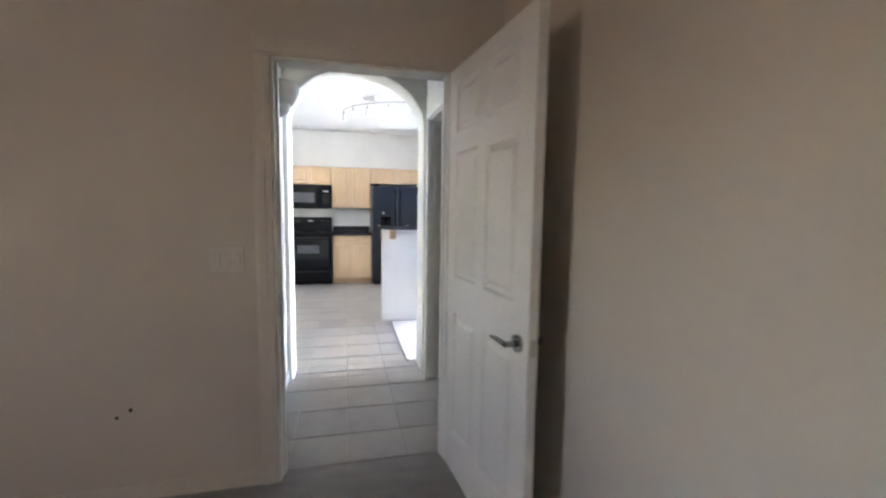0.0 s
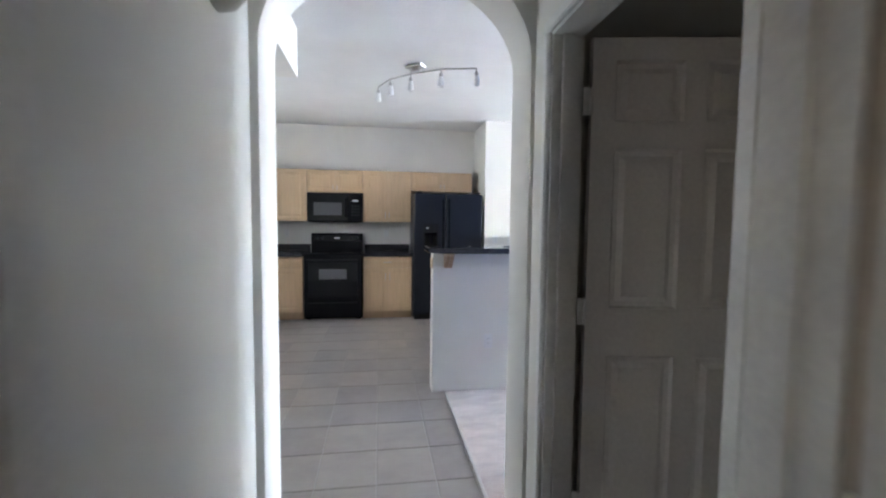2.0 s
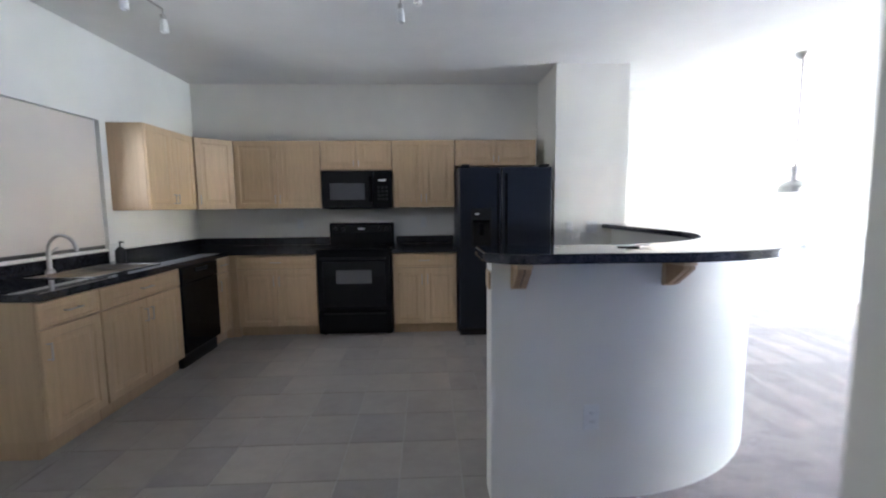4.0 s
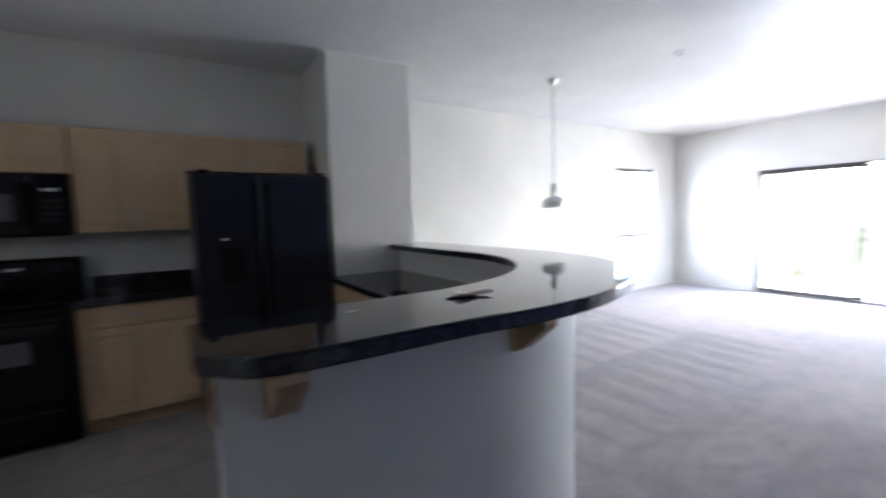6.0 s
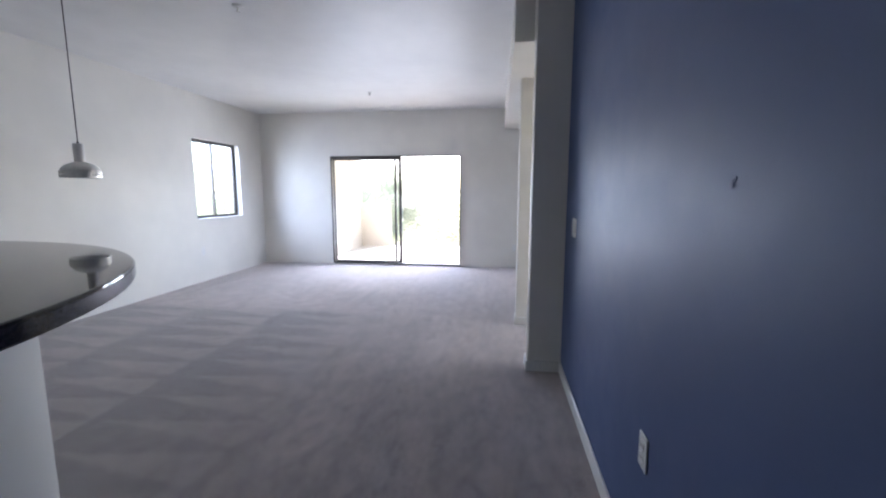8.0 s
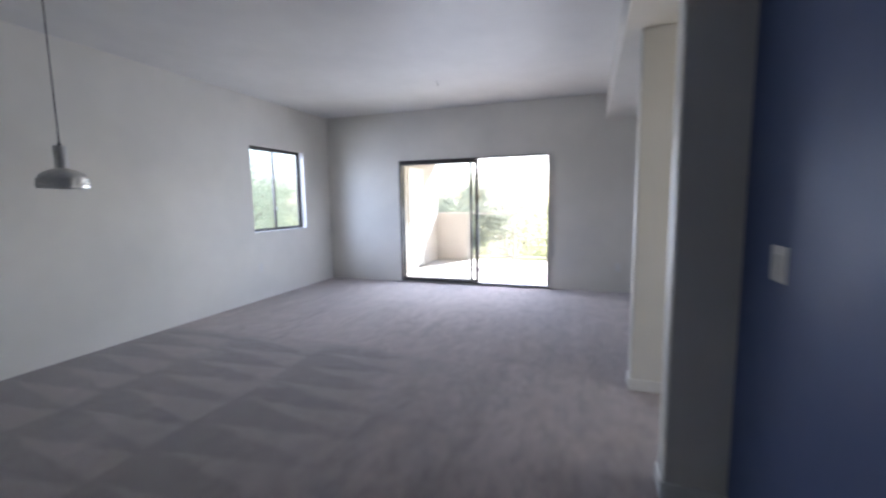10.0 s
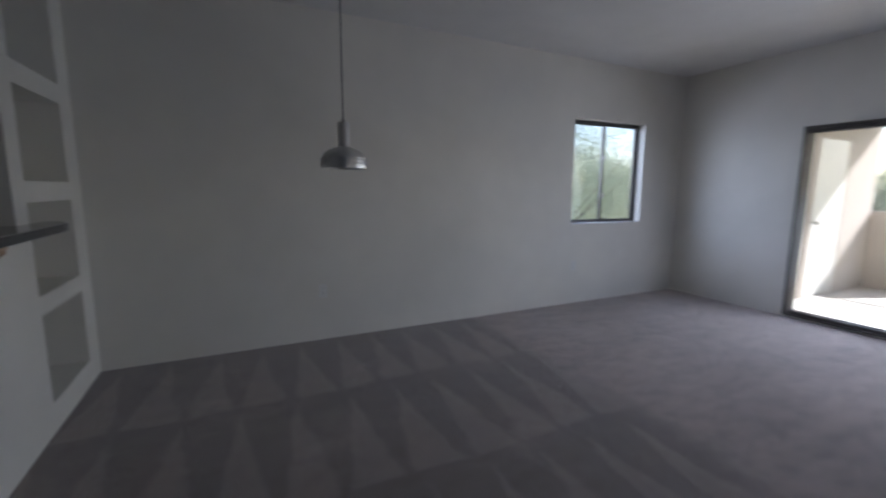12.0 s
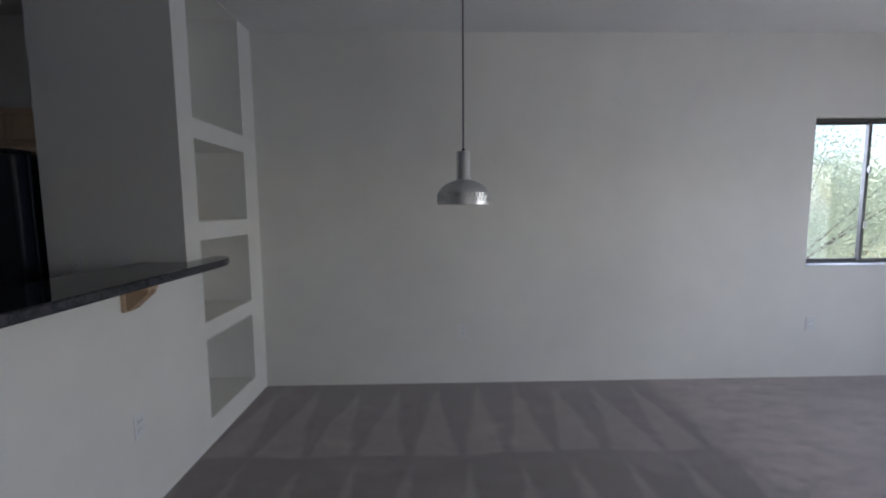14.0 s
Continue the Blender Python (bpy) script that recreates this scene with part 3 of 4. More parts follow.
vanity = thing("bathroom_vanity", "brown wooden vanity cabinet with pale top in unlit room", "vanity", (2.87, -4.90, 0), -90)
part("body", boxes((0.0, 1.1, 0.02, 0.55, 0.09, 0.785)), WALNUT, vanity)
part("plinth", boxes((0.0, 1.1, 0.07, 0.55, 0.0, 0.09)), WALNUT, vanity)
for k in range(3):
    vd = part("door", boxes((0.006 + k * 0.364, 0.364 + k * 0.364, 0.0, 0.019, 0.10, 0.60), bevel=0.004), WALNUT, vanity)
    part("knob", lathe([(0.0, 0.0), (0.012, 0.002), (0.012, 0.018), (0.0, 0.02)], 12), CHROME, vd, "small metal knob", True).matrix_basis = pose(0.05 + k * 0.364, -0.0005, 0.53, 90, 0, 0)
    part("drawer_front", boxes((0.006 + k * 0.364, 0.364 + k * 0.364, 0.0, 0.019, 0.615, 0.77), bevel=0.004), WALNUT, vanity)
part("countertop", boxes((0.0, 1.1, -0.025, 0.55, 0.786, 0.82), bevel=0.006), FROST, vanity, "pale moulded top")
part("splashback", boxes((0.0, 1.1, 0.53, 0.55, 0.8205, 0.92), bevel=0.004), FROST, vanity, "pale low splashback")

# side window and sliding door, dark aluminium
win = thing("window_1", "dark aluminium sliding window with two panes", "window", (7.58, NORTH_Y + 0.085, 0.93), kind="structure")
WW, WH = 1.113, 1.19
part("window_frame", boxes((0, 0.026, 0, 0.06, 0, WH), (WW - 0.026, WW, 0, 0.06, 0, WH), (0.026, WW - 0.026, 0, 0.06, 0, 0.024), (0.026, WW - 0.026, 0, 0.06, WH - 0.024, WH), bevel=0.003), BRONZE, win)
for a, b, y in ((0.026, 0.57, 0.032), (0.53, WW - 0.026, 0.008)):
    sash = part("sash", boxes((a, a + 0.028, y, y + 0.022, 0.024, WH - 0.024), (b - 0.028, b, y, y + 0.022, 0.024, WH - 0.024), (a + 0.028, b - 0.028, y, y + 0.022, 0.024, 0.048), (a + 0.028, b - 0.028, y, y + 0.022, WH - 0.046, WH - 0.024), bevel=0.002), BRONZE, win)
    pane = part("pane", boxes((a + 0.028, b - 0.028, y + 0.009, y + 0.013, 0.048, WH - 0.046)), HAZED, sash)
    pane.visible_shadow = False
part("latch", boxes((0.54, 0.56, -0.008, 0.008, 0.3, 0.36), (0.54, 0.56, -0.008, 0.008, 0.75, 0.81), bevel=0.003), CHROME, win, "small metal latches")
part("window_sill", boxes((0.0, WW, -0.105, 0.0, 0.0, 0.014), bevel=0.004), TRIM, win, "white painted sill")

sl = thing("door_1", "dark bronze aluminium sliding patio door standing half open", "sliding door", (EAST_X + 0.05, -3.489, 0.03), 90, kind="structure")
# local x runs north along the opening, local y points out of the room
SW, SH = 2.364, 1.945
part("door_frame", boxes((0, 0.012, 0.0, 0.09, 0, SH), (SW - 0.028, SW, -0.045, 0.09, 0, SH), (0.012, 1.07, 0.0, 0.09, SH - 0.012, SH), (1.07, SW - 0.028, -0.045, 0.09, SH - 0.032, SH), (0.012, SW - 0.028, -0.02, 0.09, 0, 0.014), bevel=0.002), BRONZE, sl)
for name, a, b, y, w in (("fixed_panel", 1.15, SW - 0.045, 0.045, 0.035), ("sliding_panel", 1.07, SW - 0.028, -0.03, 0.05)):
    pn = part(name, boxes((a, a + w, y, y + 0.03, 0.015, SH - 0.033), (b - 0.022, b, y, y + 0.03, 0.015, SH - 0.033), (a + w, b - 0.022, y, y + 0.03, 0.015, 0.05), (a + w, b - 0.022, y, y + 0.03, SH - 0.065, SH - 0.033), bevel=0.003), BRONZE, sl)
    pane = part("pane", boxes((a + w, b - 0.022, y + 0.012, y + 0.018, 0.05, SH - 0.065)), GLASS, pn)
    pane.visible_shadow = False
    if name == "sliding_panel":
        part("pull_handle", boxes((a + 0.012, a + 0.032, y - 0.03, y - 0.0005, 0.80, 1.0), bevel=0.006), BRONZE, pn)

sink_win = thing("window_2", "white-framed kitchen window over the sink", "window", (WEST_X - 0.09, -1.45, 1.02), -90, kind="structure")
part("window_frame", boxes((0, 0.04, 0, 0.05, 0, 1.05), (1.10, 1.14, 0, 0.05, 0, 1.05), (0.04, 1.10, 0, 0.05, 0, 0.04), (0.04, 1.10, 0, 0.05, 1.01, 1.05), (0.55, 0.59, 0, 0.05, 0.04, 1.01)), BRONZE, sink_win)
for a, b in ((0.04, 0.55), (0.59, 1.10)):
    pane = part("pane", boxes((a, b, 0.02, 0.026, 0.04, 1.01)), GLASS, sink_win)
# blind is assumed; it keeps the sky's light out of this window
part("blind", boxes((0.01, 1.13, 0.058, 0.062, 0.03, 1.045)), STUCCO, sink_win, "closed beige roller blind")

# ---- kitchen ----
BASE_Y, TOP_Y, UP_Y = -0.70, -0.73, -0.40
LEFT_X, LEFT_TOP_X = -0.90, -0.87


def panel_door(x0, x1, z0, z1, y, rail=0.052, thick=0.02):
    """Framed cabinet door with a sunk centre panel; its face lies at y, looking towards -y."""
    bm = bmesh.new()
    steps = [(0.0, 0.004), (0.003, 0.0), (rail, 0.0), (rail + 0.006, 0.006), (rail + 0.03, 0.006), (rail + 0.042, 0.002)]
    rings = []
    for inset, back in [(0.0, thick)] + steps:
        rings.append([bm.verts.new((x, y + back, z)) for x, z in ((x0 + inset, z0 + inset), (x1 - inset, z0 + inset), (x1 - inset, z1 - inset), (x0 + inset, z1 - inset))])
    for a, b in zip(rings, rings[1:]):
        for i in range(4):
            bm.faces.new((a[i], a[(i + 1) % 4], b[(i + 1) % 4], b[i]))
    bm.faces.new(rings[-1])
    bm.faces.new(rings[0][::-1])
    return bm


def pull(x, z, y, length=0.1, upright=True):
    """Slim bow handle."""
    bm = bmesh.new()
    d = Vector((0, 0, length / 2)) if upright else Vector((length / 2, 0, 0))
    c = Vector((x, y - 0.026, z))
    add_tube(bm, c - d, c + d, 0.0045, sides=8)
    for s in (-1, 1):
        add_tube(bm, c + s * d * 0.85, c + s * d * 0.85 + Vector((0, 0.027, 0)), 0.004, sides=8)
    return bm


def base_cabinet(label, w, doors, at, turn, drawer=True, depth=0.60):
    ob = thing("base_cabinet", label, "cabinet", at, turn, "kitchen base cabinets")
    part("carcass", boxes((0.0, w, 0.021, depth, 0.10, 0.862)), MAPLE_IN, ob)
    part("toe_kick", boxes((0.0, w, 0.06, depth, 0.0, 0.10)), MAPLE_IN, ob)
    g, top = 0.004, 0.855
    if drawer:
        dr = part("drawer", panel_door(g, w - g, 0.715, top, 0.0, 0.012), MAPLE, ob)
        part("handle", pull(w / 2, 0.785, 0.0, 0.11, False), CHROME, dr, "slim nickel pull", True)
        top = 0.707
    step = (w - 2 * g) / doors
    for k in range(doors):
        x0, x1 = g + step * k + 0.0015, g + step * (k + 1) - 0.0015
        d = part("door", panel_door(x0, x1, 0.108, top, 0.0), MAPLE, ob)
        hx = (x1 - 0.028 if k % 2 == 0 else x0 + 0.028) if doors > 1 else x0 + 0.03
        part("handle", pull(hx, top - 0.12, 0.0), CHROME, d, "slim nickel pull", True)
    return ob


def wall_cabinet(label, w, doors, z0, z1, at, turn, depth=0.33):
    ob = thing("wall_cabinet", label, "cabinet", at, turn, "kitchen wall cabinets")
    part("carcass", boxes((0.0, w, 0.021, depth, z0, z1)), MAPLE_IN, ob)
    g = 0.003
    step = (w - 2 * g) / doors
    for k in range(doors):
        x0, x1 = g + step * k + 0.0015, g + step * (k + 1) - 0.0015
        d = part("door", panel_door(x0, x1, z0 + 0.004, z1 - 0.004, 0.0, 0.052 if z1 - z0 > 0.4 else 0.04), MAPLE, ob)
        hx = (x1 - 0.026 if k % 2 == 0 else x0 + 0.026) if doors > 1 else x1 - 0.03
        part("handle", pull(hx, z0 + (0.10 if z1 - z0 > 0.4 else 0.07), 0.0, 0.09 if z1 - z0 > 0.4 else 0.06), CHROME, d, "slim nickel pull", True)
    return ob


KD = KITCHEN_Y - BASE_Y
base_cabinet("pale maple base cabinet with drawer and two doors beside the range", 0.815, 2, (-0.83, BASE_Y, 0), 0, depth=KD)
# second box is a hidden block added against stray light behind the corner
solid("corner_filler", boxes((-0.90, -0.831, BASE_Y + 0.01, KITCHEN_Y, 0, 0.862), (WEST_X + 0.01, -0.9005, -0.7085, KITCHEN_Y - 0.002, 0, 0.862)), MAPLE_IN, "maple filler strip in the cabinet corner with hidden light-stopping block", "cabinet filler")
base_cabinet("pale maple base cabinet with drawer and two doors beside the fridge", 0.675, 2, (0.772, BASE_Y, 0), 0, depth=KD)
LD = LEFT_X - WEST_X
base_cabinet("narrow pale maple base cabinet with one door beside dishwasher", 0.255, 1, (LEFT_X, -0.965, 0), 90, depth=LD)
base_cabinet("pale maple sink cabinet with false drawer and two doors", 0.845, 2, (LEFT_X, -2.412, 0), 90, depth=LD)
base_cabinet("pale maple base cabinet at the end of the run", 0.42, 1, (LEFT_X, -2.835, 0), 90, depth=LD)
UD = KITCHEN_Y - UP_Y
wall_cabinet("pale maple wall cabinet with two doors beside microwave", 0.925, 2, 1.335, 2.065, (-0.93, UP_Y, 0), 0, UD)
wall_cabinet("short pale maple wall cabinet above the microwave", 0.765, 2, 1.745, 2.065, (-0.002, UP_Y, 0), 0, UD)
wall_cabinet("pale maple wall cabinet with two doors beside the fridge", 0.685, 2, 1.335, 2.065, (0.766, UP_Y, 0), 0, UD)
wall_cabinet("short pale maple wall cabinet above the fridge", 0.90, 2, 1.785, 2.065, (1.455, UP_Y, 0), 0, UD)
wall_cabinet("pale maple wall cabinet beside the sink window", 0.72, 2, 1.335, 2.065, (-1.20, -1.385, 0), 90, 0.318)
# diagonal corner cabinet
cc = thing("corner_wall_cabinet", "pale maple diagonal corner wall cabinet with one door", "cabinet", group="kitchen wall cabinets")
CA, CB = Vector((-1.20, -0.662)), Vector((-0.933, UP_Y))
part("carcass", prism([(WEST_X, KITCHEN_Y), (WEST_X, CA.y), (CA.x, CA.y), (CB.x, CB.y), (CB.x, KITCHEN_Y)], 1.335, 2.065), MAPLE_IN, cc)
wide = (CB - CA).length
cd = part("door", panel_door(0.004, wide - 0.004, 1.339, 2.061, -0.022), MAPLE, cc)
turn_c = pose(CA.x, CA.y, 0, 0, 0, math.degrees(math.atan2(CB.y - CA.y, CB.x - CA.x)))
cd.matrix_basis = turn_c
part("handle", pull(0.03, 1.435, -0.022, 0.09), CHROME, cd, "slim nickel pull", True)

# worktop with sink cut-out and upstand
SX0, SX1, SY0, SY1 = -1.40, -1.00, -2.32, -1.68
top = thing("kitchen_worktop", "black speckled laminate kitchen worktop along two walls", "worktop")
wt = bmesh.new()
for d in ((WEST_X, -0.006, TOP_Y, KITCHEN_Y), (WEST_X, LEFT_TOP_X, SY1, TOP_Y), (WEST_X, LEFT_TOP_X, -2.84, SY0), (WEST_X, SX0, SY0, SY1), (SX1, LEFT_TOP_X, SY0, SY1)):
    add_box(wt, d[0], d[1], d[2], d[3], 0.866, 0.91)
bmesh.ops.remove_doubles(wt, verts=wt.verts, dist=0.0004)
part("corner_slab", wt, COUNTER, top)
part("short_slab", boxes((0.768, 1.452, TOP_Y, KITCHEN_Y, 0.866, 0.91), bevel=0.003), COUNTER, top)
up = thing("worktop_upstand", "low black laminate upstand behind the worktop", "backsplash")
part("strip", boxes((WEST_X + 0.02, -0.012, KITCHEN_Y - 0.02, KITCHEN_Y, 0.911, 1.0), bevel=0.003), COUNTER, up)
part("strip", boxes((0.774, 1.452, KITCHEN_Y - 0.02, KITCHEN_Y, 0.911, 1.0), bevel=0.003), COUNTER, up)
part("strip", boxes((WEST_X, WEST_X + 0.02, -2.84, KITCHEN_Y, 0.911, 1.0), bevel=0.003), COUNTER, up)
sink = thing("kitchen_sink", "stainless steel inset sink under the window", "sink")
sb = bmesh.new()
for d in ((SX0, SX0 + 0.004, SY0, SY1), (SX1 - 0.004, SX1, SY0, SY1), (SX0, SX1, SY0, SY0 + 0.004), (SX0, SX1, SY1 - 0.004, SY1)):
    add_box(sb, *d, 0.74, 0.914)
add_box(sb, SX0, SX1, SY0, SY1, 0.735, 0.74)
part("basin", sb, STEEL, sink)
part("rim", boxes((SX0 - 0.02, SX0, SY0 - 0.02, SY1 + 0.02, 0.911, 0.916), (SX1, SX1 + 0.02, SY0 - 0.02, SY1 + 0.02, 0.911, 0.916), (SX0, SX1, SY0 - 0.02, SY0, 0.911, 0.916), (SX0, SX1, SY1, SY1 + 0.02, 0.911, 0.916), bevel=0.001), STEEL, sink)
tap = thing("kitchen_tap", "chrome kitchen tap with arched spout behind sink", "tap", (-1.455, -2.1, 0.911))
part("base", lathe([(0.0, 0.0), (0.028, 0.0), (0.028, 0.02), (0.016, 0.03), (0.014, 0.16), (0.0, 0.16)], 16), CHROME, tap, smooth=True)
bm = bmesh.new()
pts = [Vector((0.19 * (1 - math.cos(a)) / 2, 0, 0.15 + 0.11 * math.sin(a))) for a in [math.pi * i / 10 for i in range(11)]]
for a, b in zip(pts, pts[1:]):
    add_tube(bm, a, b, 0.011, sides=10)
part("spout", bm, CHROME, tap, smooth=True)
part("lever", tubes(((0, 0.0, 0.13), (0, 0.075, 0.17), 0.007)), CHROME, tap, smooth=True)
soap = thing("soap_bottle", "small dark pump bottle beside the sink", "bottle", (-1.36, -1.56, 0.911))
part("bottle", lathe([(0.0, 0.0), (0.036, 0.0), (0.038, 0.02), (0.037, 0.1), (0.02, 0.125), (0.014, 0.13), (0.0, 0.13)], 20), BLACKPLASTIC, soap, smooth=True)
part("pump", tubes(((0, 0, 0.13), (0, 0, 0.175), 0.006), ((0, 0, 0.172), (0.04, -0.015, 0.168), 0.006)), BLACKPLASTIC, soap)
solid("paper_sheet", boxes((-1.496, -1.49, -1.50, -1.33, 0.912, 1.06)), PAPER, "white sheet leaning on the upstand", "paper")

# range
rg = thing("range", "black freestanding electric range between base cabinets", "oven", (0.0, -0.76, 0))
RW, RD = 0.762, 0.69
part("body", boxes((0, RW, 0.045, RD, 0.02, 0.90), bevel=0.003), BLACK, rg)
part("cooktop", boxes((-0.003, RW + 0.003, 0.02, RD - 0.06, 0.902, 0.92), bevel=0.006, segments=2), BLACKGLASS, rg, "black glass cooktop")
part("backguard", boxes((0.01, RW - 0.01, RD - 0.09, RD, 0.91, 1.165), bevel=0.012, segments=2), BLACK, rg)
part("control_panel", boxes((0.04, RW - 0.04, RD - 0.096, RD - 0.091, 1.05, 1.14), bevel=0.002), BLACKGLASS, rg)
part("display", boxes((0.34, 0.42, RD - 0.1, RD - 0.097, 1.085, 1.105)), PLASTIC, rg, "pale maker's plate")
for kx in (0.09, 0.17, 0.59, 0.67):
    bm = bmesh.new()
    add_tube(bm, (kx, RD - 0.096, 1.095), (kx, RD - 0.12, 1.095), 0.02, 0.016, 16)
    part("knob", bm, BLACKPLASTIC, rg, smooth=True)
od = part("oven_door", boxes((0.004, RW - 0.004, 0.0, 0.043, 0.27, 0.885), bevel=0.008, segments=2), BLACK, rg)
# narrow grey panel carries the soft reflection on the oven glass as colour
part("window", boxes((0.2, RW - 0.2, -0.003, -0.0005, 0.56, 0.70), bevel=0.001), GREYGLASS, od, "grey oven window with its reflection painted in")
part("glass", boxes((0.06, RW - 0.06, -0.0004, 0.002, 0.32, 0.79)), BLACKGLASS, od)
part("handle", tubes(((0.05, -0.045, 0.825), (RW - 0.05, -0.045, 0.825), 0.013), ((0.07, -0.045, 0.825), (0.07, 0.002, 0.825), 0.01), ((RW - 0.07, -0.045, 0.825), (RW - 0.07, 0.002, 0.825), 0.01)), BLACKPLASTIC, od, smooth=True)
part("drawer", boxes((0.004, RW - 0.004, 0.004, 0.043, 0.06, 0.262), bevel=0.008, segments=2), BLACK, rg)
part("drawer_grip", boxes((0.06, RW - 0.06, -0.006, 0.003, 0.235, 0.252), bevel=0.003), BLACKPLASTIC, rg)
for cx, cy, r in ((0.2, 0.2, 0.1), (0.56, 0.2, 0.085), (0.2, 0.47, 0.085), (0.56, 0.47, 0.1)):
    part("burner_ring", lathe([(r - 0.004, 0.9205), (r, 0.9205), (r, 0.921), (r - 0.004, 0.921), (r - 0.004, 0.9205)], 32, (cx, cy, 0)), GREYGLASS, rg)
for cx in (0.05, RW - 0.05):
    for cy in (0.1, RD - 0.05):
        part("foot", tubes(((cx, cy, 0), (cx, cy, 0.02), 0.018)), BLACKPLASTIC, rg)

# microwave
mw = thing("microwave", "black over-the-range microwave under a wall cabinet", "microwave", (0.0, -0.43, 1.327))
part("body", boxes((0, RW, 0.03, 0.375, 0, 0.412), bevel=0.003), BLACK, mw)
md = part("door", boxes((0.002, 0.56, 0.0, 0.029, 0.012, 0.405), bevel=0.006, segments=2), BLACKGLASS, mw)
part("window", boxes((0.09, 0.47, -0.0025, -0.0005, 0.10, 0.275)), GREYGLASS, md, "grey mesh window")
part("handle", boxes((0.515, 0.54, -0.035, -0.012, 0.07, 0.35), (0.518, 0.537, -0.012, 0.001, 0.08, 0.10), (0.518, 0.537, -0.012, 0.001, 0.32, 0.34), bevel=0.003), BLACK, md)
cp = part("control_panel", boxes((0.564, RW - 0.002, 0.0, 0.029, 0.012, 0.405), bevel=0.006, segments=2), BLACK, mw)
part("display", boxes((0.62, 0.70, -0.0025, -0.0005, 0.295, 0.315)), PLASTIC, cp, "pale lit display")
for r in range(4):
    for c in range(3):
        part("button", boxes((0.605 + c * 0.042, 0.635 + c * 0.042, -0.002, -0.0003, 0.09 + r * 0.042, 0.118 + r * 0.042)), BLACKPLASTIC, cp)
part("vent_grille", boxes((0.06, 0.7, 0.06, 0.3, -0.006, -0.0005)), BLACKPLASTIC, mw)

# fridge
fr = thing("refrigerator", "black side-by-side refrigerator with ice dispenser, closed", "refrigerator", (1.462, -0.845, 0))
FW, FH = 0.945, 1.735
part("body", boxes((0.0, FW, 0.085, 0.78, 0.03, FH), bevel=0.006), FRIDGE, fr)
FS = 0.43
fz = part("freezer_door", boxes((0.002, FS - 0.003, 0.0, 0.082, 0.075, FH - 0.006), bevel=0.018, segments=3), FRIDGE, fr)
fd = part("fridge_door", boxes((FS + 0.003, FW - 0.002, 0.0, 0.082, 0.075, FH - 0.006), bevel=0.018, segments=3), FRIDGE, fr)
for parent_door, hx in ((fz, FS - 0.04), (fd, FS + 0.04)):
    part("handle", boxes((hx - 0.013, hx + 0.013, -0.055, -0.033, 0.45, 1.66), (hx - 0.012, hx + 0.012, -0.033, 0.002, 0.47, 0.51), (hx - 0.012, hx + 0.012, -0.033, 0.002, 1.6, 1.64), bevel=0.005, segments=2), BLACK, parent_door)
ds = part("ice_dispenser", boxes((0.12, 0.33, -0.008, -0.0005, 0.93, 1.32), bevel=0.004), BLACKPLASTIC, fz)
part("recess", boxes((0.14, 0.31, -0.010, -0.0085, 0.95, 1.2)), BLACKGLASS, ds)
part("lever", boxes((0.20, 0.25, -0.018, -0.0105, 1.05, 1.17), bevel=0.003), BLACK, ds)
part("label_light", boxes((0.16, 0.20, -0.0105, -0.0085, 1.255, 1.27)), PLASTIC, ds)
part("kick_grille", boxes((0.01, FW - 0.01, 0.05, 0.084, 0.0, 0.07)), BLACKPLASTIC, fr)
for hx in (0.03, FW - 0.11):
    part("hinge_cover", boxes((hx, hx + 0.08, 0.01, 0.14, FH + 0.0005, FH + 0.02), bevel=0.004), BLACKPLASTIC, fr)

# dishwasher, front towards the room
dw = thing("dishwasher", "black built-in dishwasher under the worktop", "dishwasher", (LEFT_X + 0.012, -1.563, 0), 90)
part("body", boxes((0.01, 0.583, 0.05, 0.60, 0.1, 0.862)), BLACKPLASTIC, dw)
part("door", boxes((0.006, 0.589, 0.0, 0.05, 0.13, 0.72), bevel=0.006, segments=2), BLACK, dw)
part("control_panel", boxes((0.006, 0.589, -0.004, 0.05, 0.725, 0.858), bevel=0.006, segments=2), BLACK, dw)
part("latch_handle", boxes((0.2, 0.39, -0.016, -0.0045, 0.80, 0.83), bevel=0.004), BLACKPLASTIC, dw)
part("kick_plate", boxes((0.01, 0.583, 0.04, 0.6, 0.0, 0.098)), BLACKPLASTIC, dw)

# ---- peninsula: half wall, bar top, low worktop ----
PX, PY, PR, PC = 1.41, -3.297, 1.25, Vector((1.955, -2.047))


def bar_line(r, start_x, end_y, n=30, swell=0.0, grow=0.0):
    """Line that keeps to the half wall: straight, quarter turn of radius r, straight; swell widens the turn's middle."""
    pts = [(start_x, PC.y - r)]
    for i in range(n + 1):
        a = math.pi / 2 * i / n
        q = r + swell * math.sin(2 * a) + grow * i / n
        pts.append((PC.x + q * math.sin(a), PC.y - q * math.cos(a)))
    return pts + [(PC.x + r + grow, end_y)]


outer, inner = bar_line(PR, PX, PIER_Y), bar_line(PR - 0.14, PX, PIER_Y)
hw = structure("half_wall", prism(outer + inner[::-1], 0, 1.103), WHITE, "white curved half wall that carries the breakfast bar")
hw.data.set_sharp_from_angle(angle=radians(35))
for p in hw.data.polygons:
    p.use_smooth = True
out_r, in_r = PR + 0.13, PR - 0.25
outline = [(1.37, PC.y - in_r - 0.005), (1.374, -3.325), (1.378, -3.337), (1.458, -3.409), (1.470, -3.414), (1.55, PC.y - out_r)]
outline += bar_line(out_r, 1.60, -0.70, swell=0.085, grow=0.03)[1:]
ox = PC.x + out_r + 0.03
